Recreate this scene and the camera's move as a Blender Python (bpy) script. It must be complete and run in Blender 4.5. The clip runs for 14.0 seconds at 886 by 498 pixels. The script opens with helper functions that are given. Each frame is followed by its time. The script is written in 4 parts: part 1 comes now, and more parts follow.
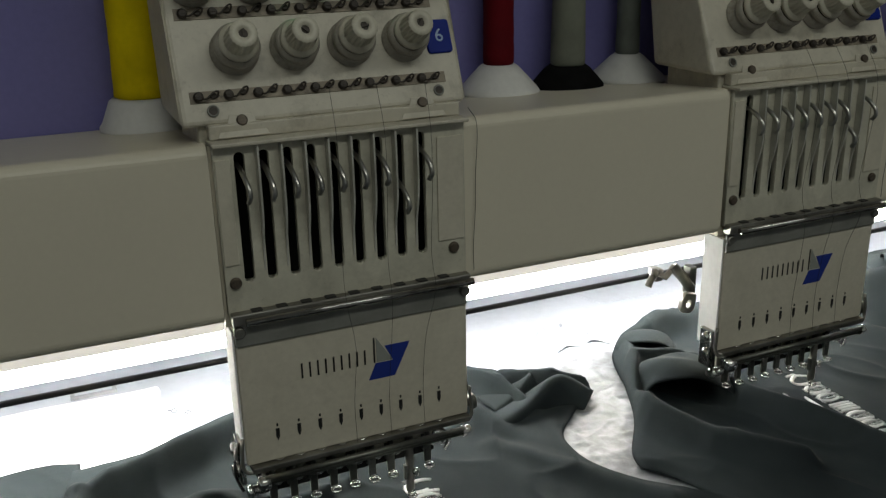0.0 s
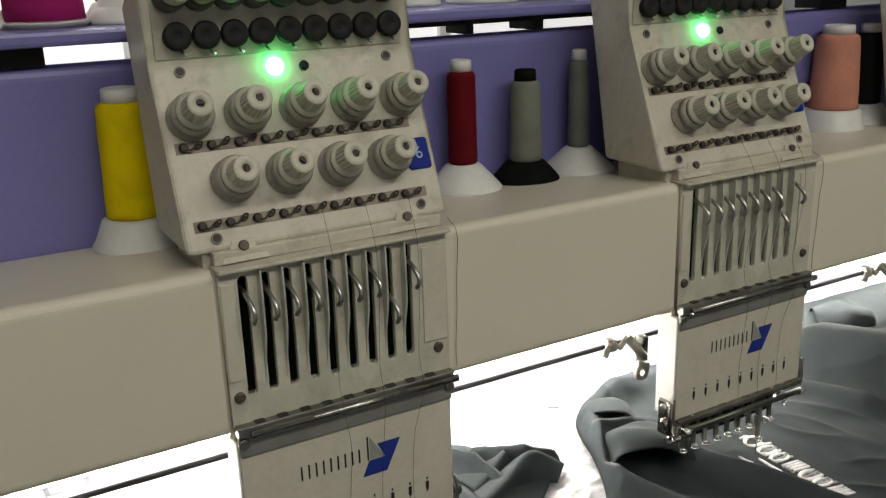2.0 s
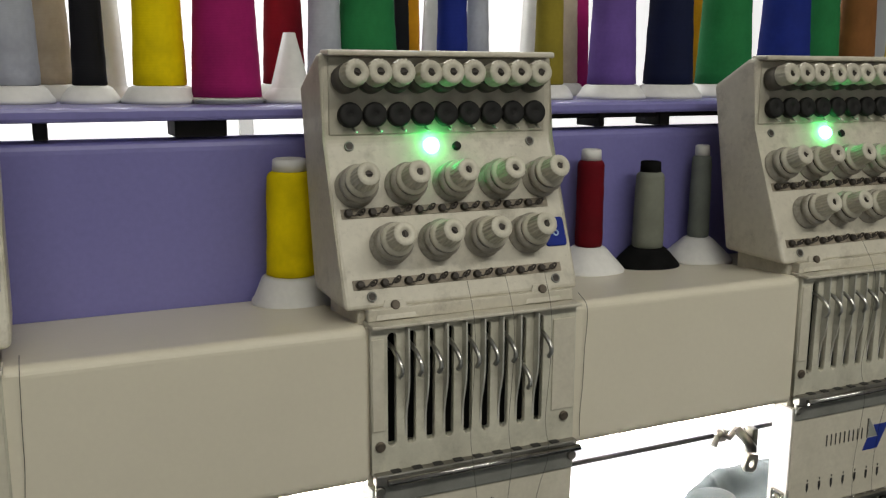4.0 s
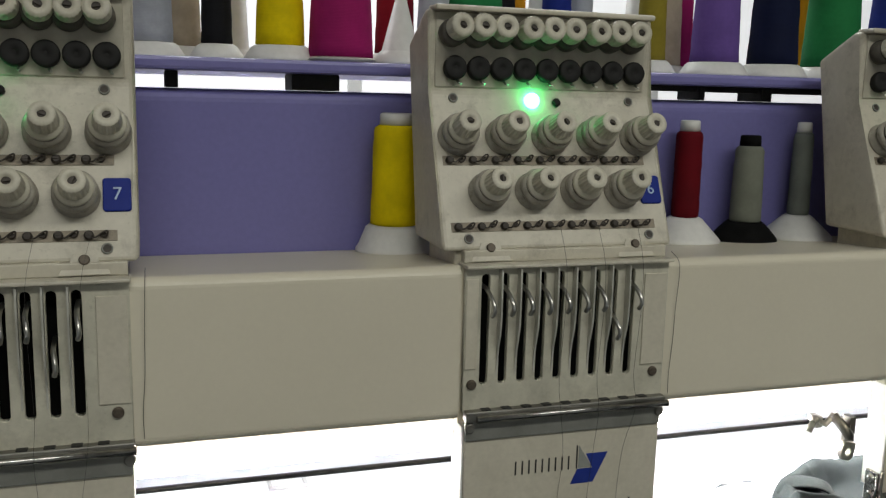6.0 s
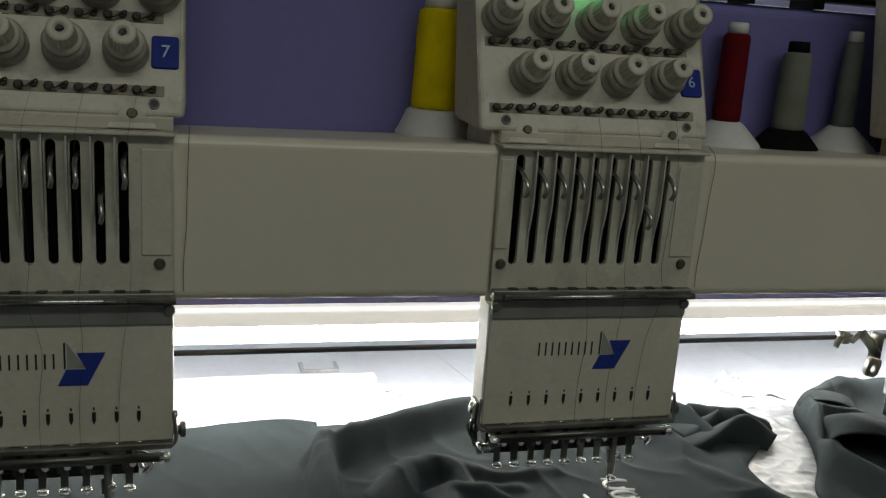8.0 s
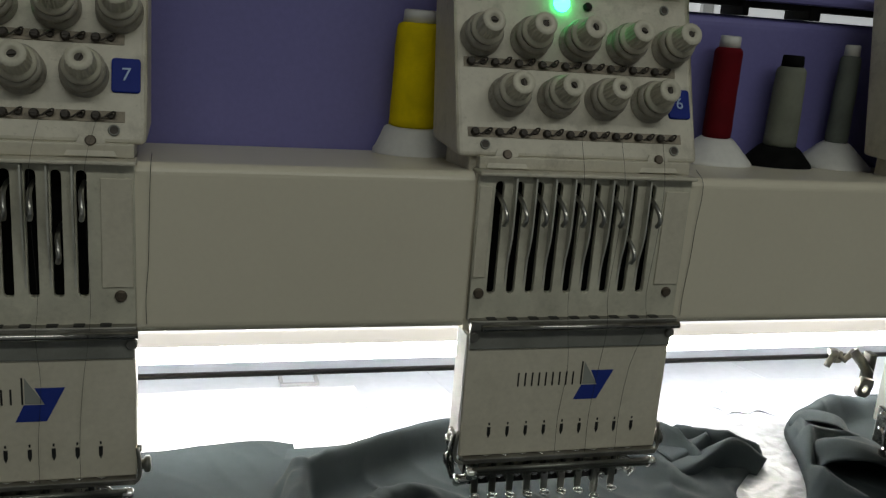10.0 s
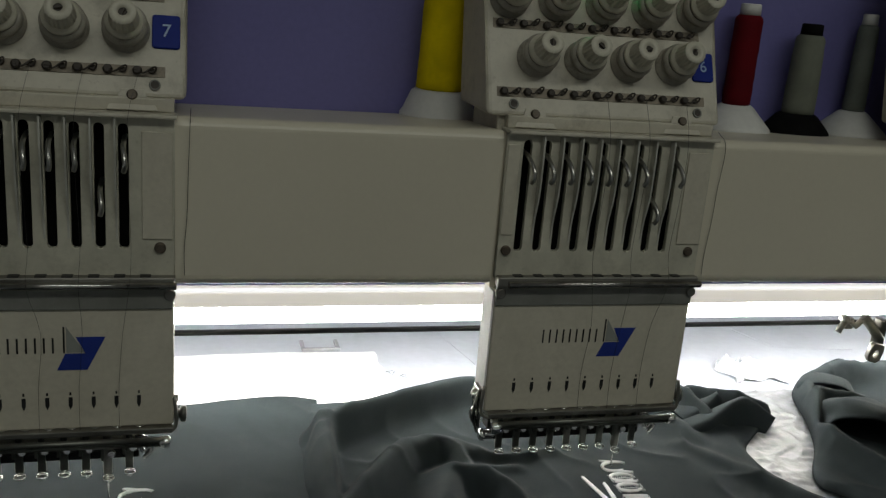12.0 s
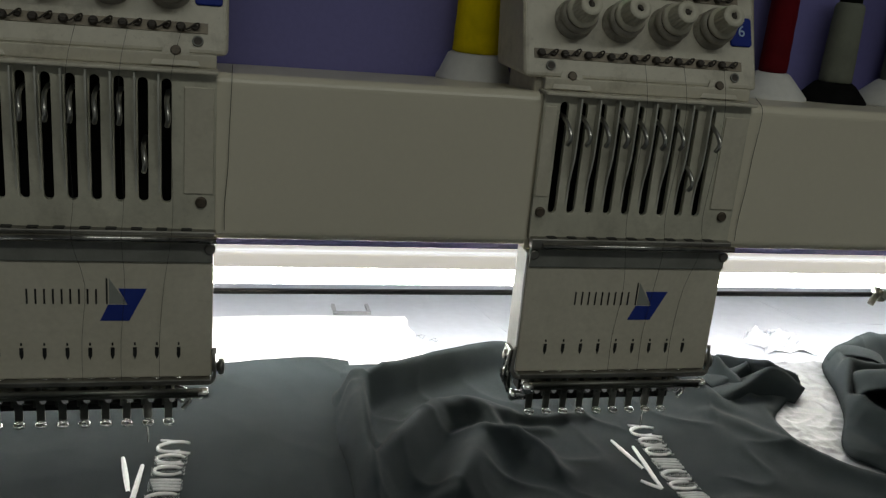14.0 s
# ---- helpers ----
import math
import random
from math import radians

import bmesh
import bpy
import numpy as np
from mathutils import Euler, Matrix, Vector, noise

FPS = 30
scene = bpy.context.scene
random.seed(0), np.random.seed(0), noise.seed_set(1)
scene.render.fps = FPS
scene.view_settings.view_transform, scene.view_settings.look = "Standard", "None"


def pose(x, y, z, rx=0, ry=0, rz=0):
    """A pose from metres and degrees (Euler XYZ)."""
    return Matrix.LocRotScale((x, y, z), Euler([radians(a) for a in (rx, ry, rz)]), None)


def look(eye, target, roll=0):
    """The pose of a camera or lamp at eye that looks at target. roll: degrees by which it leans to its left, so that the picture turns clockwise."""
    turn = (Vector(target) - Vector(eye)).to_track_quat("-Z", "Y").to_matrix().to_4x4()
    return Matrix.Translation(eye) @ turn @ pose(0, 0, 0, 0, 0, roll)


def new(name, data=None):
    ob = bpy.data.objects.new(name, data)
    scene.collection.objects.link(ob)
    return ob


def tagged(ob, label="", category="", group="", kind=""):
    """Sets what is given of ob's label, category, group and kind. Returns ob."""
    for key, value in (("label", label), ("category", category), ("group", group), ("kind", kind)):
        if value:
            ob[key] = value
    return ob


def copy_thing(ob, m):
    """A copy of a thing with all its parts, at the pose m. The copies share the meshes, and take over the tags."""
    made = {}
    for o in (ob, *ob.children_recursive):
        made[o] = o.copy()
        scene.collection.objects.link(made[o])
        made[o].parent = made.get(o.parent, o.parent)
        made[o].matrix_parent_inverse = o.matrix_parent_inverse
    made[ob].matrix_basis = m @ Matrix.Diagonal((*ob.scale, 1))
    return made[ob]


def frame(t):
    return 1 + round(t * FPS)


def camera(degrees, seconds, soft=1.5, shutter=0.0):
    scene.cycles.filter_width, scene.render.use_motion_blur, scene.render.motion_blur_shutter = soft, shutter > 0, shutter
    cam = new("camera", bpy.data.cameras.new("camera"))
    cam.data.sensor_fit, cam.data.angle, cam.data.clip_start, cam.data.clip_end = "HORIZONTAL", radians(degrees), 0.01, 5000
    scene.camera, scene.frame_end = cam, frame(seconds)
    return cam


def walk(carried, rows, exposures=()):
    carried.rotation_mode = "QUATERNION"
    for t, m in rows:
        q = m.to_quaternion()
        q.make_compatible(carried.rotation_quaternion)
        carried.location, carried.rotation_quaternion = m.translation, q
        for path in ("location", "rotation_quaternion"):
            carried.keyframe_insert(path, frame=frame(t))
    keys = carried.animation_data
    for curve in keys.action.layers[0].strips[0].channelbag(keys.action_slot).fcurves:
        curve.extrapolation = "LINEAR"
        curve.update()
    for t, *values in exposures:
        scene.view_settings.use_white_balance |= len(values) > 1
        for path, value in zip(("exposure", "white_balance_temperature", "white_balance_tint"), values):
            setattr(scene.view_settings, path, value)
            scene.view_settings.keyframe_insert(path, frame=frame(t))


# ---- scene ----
cam = camera(51.5, 14.0, soft=1.3)
PATH = [
    (0, (-0.18, -0.553, 1.305), (0.596, 1.175, 0.661), -1.3),
    (0.5, (-0.212, -0.561, 1.334), (0.582, 1.155, 0.682), -1.0),
    (1, (-0.178, -0.557, 1.36), (0.751, 1.101, 0.737), -0.6),
    (1.5, (-0.178, -0.555, 1.354), (0.782, 1.095, 0.756), -1.6),
    (2, (-0.233, -0.555, 1.369), (0.715, 1.107, 0.785), -1.9),
    (2.5, (-0.26, -0.558, 1.372), (0.656, 1.131, 0.815), -2.1),
    (3, (-0.27, -0.562, 1.39), (0.623, 1.161, 0.907), -1.5),
    (3.2, (-0.28, -0.563, 1.391), (0.607, 1.17, 0.93), -1.1),
    (5.3, (-0.297, -0.614, 1.31), (0.343, 1.254, 0.991), 1.1),
    (5.5, (-0.294, -0.612, 1.311), (0.326, 1.261, 0.984), 1.0),
    (6, (-0.304, -0.619, 1.312), (0.311, 1.255, 0.981), 1.4),
    (6.5, (-0.314, -0.635, 1.295), (0.261, 1.249, 0.947), 2.4),
    (7, (-0.299, -0.609, 1.3), (0.262, 1.273, 0.918), 2.9),
    (7.5, (-0.296, -0.642, 1.28), (0.245, 1.236, 0.858), 3.4),
    (7.7, (-0.304, -0.643, 1.27), (0.223, 1.234, 0.827), 3.9),
    (10, (-0.281, -0.612, 1.302), (0.251, 1.246, 0.788), 4.5),
    (10.5, (-0.283, -0.619, 1.305), (0.256, 1.239, 0.795), 4.2),
    (11, (-0.295, -0.627, 1.29), (0.242, 1.226, 0.764), 4.3),
    (11.5, (-0.299, -0.63, 1.289), (0.231, 1.222, 0.753), 4.5),
    (12, (-0.304, -0.628, 1.282), (0.224, 1.224, 0.745), 4.8),
    (12.5, (-0.3, -0.625, 1.282), (0.218, 1.226, 0.73), 5.0),
    (13, (-0.304, -0.626, 1.283), (0.204, 1.225, 0.722), 5.1),
    (13.5, (-0.314, -0.636, 1.276), (0.173, 1.218, 0.707), 5.2),
    (14, (-0.313, -0.637, 1.27), (0.164, 1.215, 0.684), 5.3),
]
EXPOSURES = [(0, -1.34, 6500, 5), (0.5, -1.25, 6500, 5), (1, -0.62, 6500, 5), (1.5, -0.48, 6500, 5), (2, -0.32, 6900, 11), (2.5, -0.24, 6900, 12), (3, -0.1, 6900, 12), (3.2, -0.06, 6900, 12), (5.3, -0.25, 6600, 9), (5.5, -0.3, 6600, 9), (6, -0.34, 6600, 9), (6.5, -0.92, 6500, 5), (7, -1.06, 6500, 5), (7.5, -1.51, 6500, 5), (10, -1.26, 6500, 5), (11, -1.42, 6500, 5), (12, -1.63, 6500, 5), (12.5, -1.72, 6500, 5), (13, -1.74, 6500, 5), (14, -1.72, 6500, 5)]
walk(cam, [(t, look(eye, target, roll)) for t, eye, target, roll in PATH], EXPOSURES)

# ---- light ----
world = bpy.data.worlds.new("world")
scene.world = world
world.use_nodes = True
bg = world.node_tree.nodes["Background"]
bg.inputs["Color"].default_value = (0.8, 0.88, 1.0, 1)
bg.inputs["Strength"].default_value = 0.25


def area_lamp(name, m, sx, sy, watts, colour):
    data = bpy.data.lights.new(name, "AREA")
    data.shape, data.size, data.size_y, data.energy, data.color = "RECTANGLE", sx, sy, watts, colour
    ob = new(name, data)
    ob.matrix_world = m
    return ob


# ceiling lamps of the workshop
area_lamp("ceiling_lamp_light", look((0.2, -1.6, 2.74), (0.2, -1.6, 0)), 2.4, 0.35, 44, (0.96, 0.97, 0.91))
area_lamp("ceiling_lamp_light", look((0.2, 1.6, 2.74), (0.2, 1.6, 0)), 2.4, 0.35, 60, (0.95, 0.98, 1.0))

# ---- materials ----


def material(name, colour, rough=0.5, metal=0.0, second=None, scale=8.0, amount=0.5, fine=180.0, bump=0.05, coat=0.0, emit=None, strength=0.0, rand=0.0, spec=0.5, grain=0.35):
    """A painted, metal or cloth surface: two scales of variation in colour, roughness and relief."""
    m = bpy.data.materials.new(name)
    m.use_nodes = True
    nt = m.node_tree
    n, l = nt.nodes, nt.links
    b = n["Principled BSDF"]
    tc = n.new("ShaderNodeTexCoord")
    big = n.new("ShaderNodeTexNoise")
    big.inputs["Scale"].default_value, big.inputs["Detail"].default_value = scale, 8
    small = n.new("ShaderNodeTexNoise")
    small.inputs["Scale"].default_value, small.inputs["Detail"].default_value = fine, 4
    l.new(tc.outputs["Object"], big.inputs["Vector"])
    l.new(tc.outputs["Object"], small.inputs["Vector"])
    ramp = n.new("ShaderNodeValToRGB")
    ramp.color_ramp.elements[0].position, ramp.color_ramp.elements[1].position = 0.5 - 0.3 * amount - 0.05, 0.55 + 0.2 * amount
    ramp.color_ramp.elements[0].color = (*(second or [c * 0.8 for c in colour]), 1)
    ramp.color_ramp.elements[1].color = (*colour, 1)
    l.new(big.outputs["Fac"], ramp.inputs["Fac"])
    mix = n.new("ShaderNodeMix")
    mix.data_type, mix.blend_type = "RGBA", "MULTIPLY"
    mix.inputs["Factor"].default_value = grain
    grey = n.new("ShaderNodeMapRange")
    grey.inputs["To Min"].default_value, grey.inputs["To Max"].default_value = 0.7, 1.25
    l.new(small.outputs["Fac"], grey.inputs["Value"])
    l.new(ramp.outputs["Color"], mix.inputs["A"])
    l.new(grey.outputs["Result"], mix.inputs["B"])
    out = mix.outputs["Result"]
    if rand:
        info = n.new("ShaderNodeObjectInfo")
        rr = n.new("ShaderNodeMapRange")
        rr.inputs["To Min"].default_value, rr.inputs["To Max"].default_value = 1 - rand, 1 + rand
        l.new(info.outputs["Random"], rr.inputs["Value"])
        mx = n.new("ShaderNodeMix")
        mx.data_type, mx.blend_type = "RGBA", "MULTIPLY"
        mx.inputs["Factor"].default_value = 1
        l.new(out, mx.inputs["A"])
        l.new(rr.outputs["Result"], mx.inputs["B"])
        out = mx.outputs["Result"]
    l.new(out, b.inputs["Base Color"])
    ro = n.new("ShaderNodeMapRange")
    ro.inputs["To Min"].default_value, ro.inputs["To Max"].default_value = max(0.03, rough - 0.1), min(1, rough + 0.12)
    l.new(big.outputs["Fac"], ro.inputs["Value"])
    l.new(ro.outputs["Result"], b.inputs["Roughness"])
    b.inputs["Metallic"].default_value = metal
    b.inputs["Coat Weight"].default_value = coat
    b.inputs["Specular IOR Level"].default_value = spec
    if bump:
        bp = n.new("ShaderNodeBump")
        bp.inputs["Strength"].default_value, bp.inputs["Distance"].default_value = bump, 0.001
        l.new(small.outputs["Fac"], bp.inputs["Height"])
        l.new(bp.outputs["Normal"], b.inputs["Normal"])
    if emit:
        b.inputs["Emission Color"].default_value = (*emit, 1)
        b.inputs["Emission Strength"].default_value = strength
    return m


def grimy(m, dirt, stain=0.6, specks=0.5, size=38.0):
    """Adds cloudy oil stains and fine dark specks over a material's colour."""
    nt = m.node_tree
    n, l = nt.nodes, nt.links
    b = n["Principled BSDF"]
    tc = n.new("ShaderNodeTexCoord")
    out = b.inputs["Base Color"].links[0].from_socket
    for scale, rough, lo, hi, share in ((size, 0.72, 0.50, 0.70, stain), (size * 0.28, 0.6, 0.48, 0.72, stain * 0.6), (size * 7, 0.6, 0.60, 0.70, specks)):
        no = n.new("ShaderNodeTexNoise")
        no.inputs["Scale"].default_value, no.inputs["Detail"].default_value, no.inputs["Roughness"].default_value = scale, 9, rough
        l.new(tc.outputs["Object"], no.inputs["Vector"])
        mr = n.new("ShaderNodeMapRange")
        mr.inputs["From Min"].default_value, mr.inputs["From Max"].default_value, mr.inputs["To Max"].default_value = lo, hi, share
        l.new(no.outputs["Fac"], mr.inputs["Value"])
        mx = n.new("ShaderNodeMix")
        mx.data_type = "RGBA"
        mx.inputs["B"].default_value = (*dirt, 1)
        l.new(mr.outputs["Result"], mx.inputs["Factor"])
        l.new(out, mx.inputs["A"])
        out = mx.outputs["Result"]
    l.new(out, b.inputs["Base Color"])
    return m


CREAM = material("cream_paint", (0.69, 0.64, 0.51), 0.34, second=(0.645, 0.595, 0.472), scale=4, fine=300, bump=0.012, grain=0.1)
PANEL = grimy(material("grimy_cream_paint", (0.62, 0.58, 0.48), 0.45, second=(0.53, 0.49, 0.395), scale=17, amount=0.8, fine=160, bump=0.06, grain=0.4), (0.18, 0.155, 0.108), 0.48, 0.22)
PLATE = grimy(material("white_plate_paint", (0.62, 0.58, 0.472), 0.33, second=(0.54, 0.50, 0.40), scale=14, fine=260, bump=0.02), (0.3, 0.27, 0.2), 0.22, 0.12, 30)
KNOB = grimy(material("ivory_plastic", (0.61, 0.575, 0.47), 0.42, second=(0.52, 0.485, 0.385), scale=60, fine=400, bump=0.03, rand=0.07), (0.25, 0.22, 0.17), 0.25, 0.2, 90)
DISC = grimy(material("grey_ivory_plastic", (0.42, 0.39, 0.325), 0.5, second=(0.31, 0.28, 0.23), scale=60, fine=300), (0.09, 0.075, 0.055), 0.6, 0.4, 90)
FIN = material("worn_fin_steel", (0.56, 0.55, 0.49), 0.35, 0.25, second=(0.42, 0.41, 0.36), scale=60, fine=400)
SLOT_STEEL = grimy(material("greyed_slot_steel", (0.58, 0.555, 0.45), 0.38, 0.0, second=(0.48, 0.46, 0.37), scale=30, fine=300), (0.22, 0.2, 0.15), 0.35, 0.2, 50)
SOOT = material("sooty_washer", (0.10, 0.088, 0.07), 0.6, second=(0.05, 0.043, 0.034), scale=90, fine=500)
STRIP = grimy(material("rusty_strip", (0.34, 0.29, 0.215), 0.55, second=(0.2, 0.165, 0.12), scale=60, amount=0.8), (0.05, 0.038, 0.026), 0.8, 0.5, 120)
GRIME = material("oily_cream_paint", (0.50, 0.47, 0.38), 0.5, second=(0.30, 0.27, 0.21), scale=40, amount=0.8, fine=260)
ROD = material("blackened_rod", (0.06, 0.06, 0.065), 0.35, 0.5, second=(0.04, 0.04, 0.045), scale=20)
ZINC = material("dull_zinc", (0.25, 0.25, 0.225), 0.45, 0.2, second=(0.17, 0.17, 0.15), scale=40, fine=400, bump=0.05)
STEEL = material("brushed_steel", (0.55, 0.54, 0.50), 0.3, 1.0, second=(0.40, 0.39, 0.36), scale=40, fine=500, bump=0.05)
DULL = material("dull_steel", (0.33, 0.32, 0.29), 0.45, 1.0, second=(0.2, 0.19, 0.17), scale=40, fine=400, bump=0.08)
FOOT = material("worn_nickel", (0.40, 0.39, 0.36), 0.18, 1.0, second=(0.22, 0.21, 0.19), scale=90)
RAIL = material("oily_rail_steel", (0.17, 0.17, 0.15), 0.35, 0.9, second=(0.10, 0.10, 0.09), scale=50, fine=400)
CHROME = material("chrome", (0.78, 0.77, 0.75), 0.12, 1.0, second=(0.6, 0.59, 0.57), scale=30, bump=0.0)
BLACK = material("black_plastic", (0.009, 0.009, 0.009), 0.65, second=(0.015, 0.014, 0.013), scale=50, spec=0.25)
# near-black: paints the shade inside the slots, also colours the spring rings
DARK = material("slot_shade_and_ring_black", (0.005, 0.005, 0.005), 0.9, second=(0.008, 0.008, 0.007), scale=40, spec=0.1)
GREASE = material("grimy_brass", (0.062, 0.050, 0.040), 0.55, 0.3, second=(0.022, 0.018, 0.015), scale=120, fine=500)
RUST = material("rusty_screw", (0.15, 0.12, 0.09), 0.5, 0.4, second=(0.06, 0.048, 0.036), scale=200, fine=600)
BLUE = material("blue_label", (0.008, 0.022, 0.21), 0.42, coat=0.0, second=(0.009, 0.024, 0.23), scale=30, spec=0.12)
LOGO_BLUE = material("blue_print", (0.014, 0.035, 0.26), 0.4, second=(0.012, 0.03, 0.22), scale=60)
LOGO_GREY = material("grey_print", (0.30, 0.31, 0.28), 0.4)
INK = material("print_and_slot_black", (0.015, 0.015, 0.015), 0.5)
WHITE_INK = material("pale_blue_print", (0.30, 0.42, 0.62), 0.35, second=(0.24, 0.35, 0.54), scale=60)
PURPLE = material("violet_paint", (0.190, 0.178, 0.425), 0.33, second=(0.170, 0.159, 0.388), scale=5, fine=200, bump=0.03)
TABLE = material("white_table_laminate", (0.40, 0.42, 0.48), 0.35, second=(0.32, 0.34, 0.39), scale=9, amount=0.8, fine=90)
PAPER = material("white_backing_paper", (0.85, 0.85, 0.84), 0.8, second=(0.8, 0.8, 0.79), scale=20, fine=200)
CLOTH = material("charcoal_jersey", (0.0295, 0.0365, 0.0395), 0.95, second=(0.021, 0.026, 0.0285), scale=18, fine=1400, bump=0.3, spec=0.08)
THREAD_WHITE = material("white_thread", (0.9, 0.9, 0.9), 0.4, second=(0.8, 0.8, 0.8), scale=300, fine=2000, bump=0.2)
THREAD_GREY = material("grey_thread", (0.6, 0.61, 0.62), 0.6, second=(0.42, 0.43, 0.44), scale=300)
STRAND = material("dark_thread", (0.03, 0.028, 0.025), 0.7)
FOAM = material("black_foam", (0.006, 0.006, 0.006), 1.0, second=(0.01, 0.01, 0.01), scale=80, spec=0.05)
# cream band lit by the tube: its brightness is put in as emission
REFLECTOR_GLOW = material("reflector_glow", (0.72, 0.67, 0.58), 0.6, second=(0.64, 0.60, 0.52), scale=10, emit=(1.0, 0.93, 0.83), strength=1.5)
# emission paints the bright highlight line along the lip
LIP_GLOW = material("lip_highlight_glow", (0.8, 0.8, 0.8), 0.4, emit=(1.0, 0.97, 0.95), strength=2.6)
CONE = material("white_cone_plastic", (0.74, 0.73, 0.70), 0.45, second=(0.62, 0.61, 0.58), scale=15)
DADO = material("grey_wall_paint", (0.56, 0.57, 0.57), 0.7, second=(0.50, 0.51, 0.51), scale=3)
WALL = material("white_wall_paint", (0.78, 0.78, 0.77), 0.8, second=(0.72, 0.72, 0.71), scale=3)
FLOOR = material("grey_floor_tile", (0.20, 0.20, 0.19), 0.45, second=(0.15, 0.15, 0.14), scale=4)
LED_GREEN = material("green_led", (0.1, 0.8, 0.25), 0.3, emit=(0.05, 1.0, 0.24), strength=26)
TUBE = material("white_light_tube", (0.9, 0.9, 0.9), 0.4, emit=(1.0, 0.97, 0.92), strength=110)
SKYLIGHT = material("bright_window", (0.9, 0.9, 0.9), 0.5, emit=(0.95, 0.97, 1.0), strength=0.72)


def thread_material(name, colour):
    """Wound thread: fine rings round the spool."""
    m = material(name, colour, 0.8, second=[c * 0.75 for c in colour], scale=30, fine=250, bump=0.0, spec=0.15)
    nt = m.node_tree
    n, l = nt.nodes, nt.links
    w = n.new("ShaderNodeTexWave")
    w.bands_direction = "Z"
    w.inputs["Scale"].default_value, w.inputs["Distortion"].default_value = 260, 1.5
    tc = n.new("ShaderNodeTexCoord")
    l.new(tc.outputs["Object"], w.inputs["Vector"])
    bp = n.new("ShaderNodeBump")
    bp.inputs["Strength"].default_value, bp.inputs["Distance"].default_value = 0.15, 0.0005
    l.new(w.outputs["Fac"], bp.inputs["Height"])
    l.new(bp.outputs["Normal"], n["Principled BSDF"].inputs["Normal"])
    return m


# ---- mesh tools ----


def box(bm, x0, x1, y0, y1, z0, z1, bev=0.0, seg=2):
    made = bmesh.ops.create_cube(bm, size=1.0, matrix=Matrix.Translation(((x0 + x1) / 2, (y0 + y1) / 2, (z0 + z1) / 2)) @ Matrix.Diagonal((abs(x1 - x0), abs(y1 - y0), abs(z1 - z0), 1)))
    if bev:
        edges = {e for v in made["verts"] for e in v.link_edges}
        bmesh.ops.bevel(bm, geom=list(edges), offset=bev, segments=seg, affect="EDGES", profile=0.5)


def turned(bm, profile, m=Matrix(), n=24, knurl=None, caps=True):
    """A turned form round the local z axis: profile is (radius, height) pairs; knurl: (from, to, depth) by profile index."""
    rings = []
    for k, (r, h) in enumerate(profile):
        ring = []
        for i in range(n):
            rr = r
            if knurl and knurl[0] <= k <= knurl[1] and i % 4 > 1:
                rr = r - knurl[2]
            a = 2 * math.pi * i / n
            ring.append(bm.verts.new(m @ Vector((rr * math.cos(a), rr * math.sin(a), h))))
        rings.append(ring)
    for a, b in zip(rings, rings[1:]):
        for i in range(n):
            f = bm.faces.new((a[i], a[(i + 1) % n], b[(i + 1) % n], b[i]))
            f.smooth = knurl is None or abs(a[i].co.z - b[i].co.z) < 0.003
    if caps:
        bm.faces.new(rings[0][::-1])
        bm.faces.new(rings[-1])


def tube(bm, pts, r, n=8, r1=None):
    pts = [Vector(p) for p in pts]
    rings = []
    side = None
    for k, p in enumerate(pts):
        d = (pts[min(k + 1, len(pts) - 1)] - pts[max(k - 1, 0)]).normalized()
        if side is None:
            side = d.orthogonal().normalized()
        side = (side - d * side.dot(d)).normalized()
        up = d.cross(side)
        rr = r if r1 is None else r + (r1 - r) * k / (len(pts) - 1)
        rings.append([bm.verts.new(p + rr * (math.cos(2 * math.pi * i / n) * side + math.sin(2 * math.pi * i / n) * up)) for i in range(n)])
    for a, b in zip(rings, rings[1:]):
        for i in range(n):
            f = bm.faces.new((a[i], a[(i + 1) % n], b[(i + 1) % n], b[i]))
            f.smooth = True
    bm.faces.new(rings[0][::-1])
    bm.faces.new(rings[-1])


def prism(bm, poly, m, depth, bev=0.0):
    """A polygon (x, y) in the plane of m, pushed out by depth along m's z."""
    bot = [bm.verts.new(m @ Vector((x, y, 0))) for x, y in poly]
    top = [bm.verts.new(m @ Vector((x, y, depth))) for x, y in poly]
    k = len(poly)
    bm.faces.new(bot[::-1])
    f = bm.faces.new(top)
    for i in range(k):
        bm.faces.new((bot[i], bot[(i + 1) % k], top[(i + 1) % k], top[i]))
    if bev:
        bmesh.ops.bevel(bm, geom=list(f.edges), offset=bev, segments=2, affect="EDGES", profile=0.5)


def smooth_path(pts, k=6):
    """Catmull-Rom through the points."""
    p = [Vector(q) for q in pts]
    p = [2 * p[0] - p[1]] + p + [2 * p[-1] - p[-2]]
    out = []
    for i in range(1, len(p) - 2):
        for j in range(k):
            t = j / k
            a, b, c, d = p[i - 1:i + 3]
            out.append(0.5 * (2 * b + (c - a) * t + (2 * a - 5 * b + 4 * c - d) * t * t + (3 * b - a - 3 * c + d) * t ** 3))
    return out + [p[-2]]


def mesh_of(name, bm, mat):
    bmesh.ops.recalc_face_normals(bm, faces=bm.faces)
    me = bpy.data.meshes.new(name)
    bm.to_mesh(me)
    bm.free()
    me.materials.append(mat)
    return me


def origin(ob):
    v = Vector()
    while ob:
        v += ob.location
        ob = ob.parent
    return v


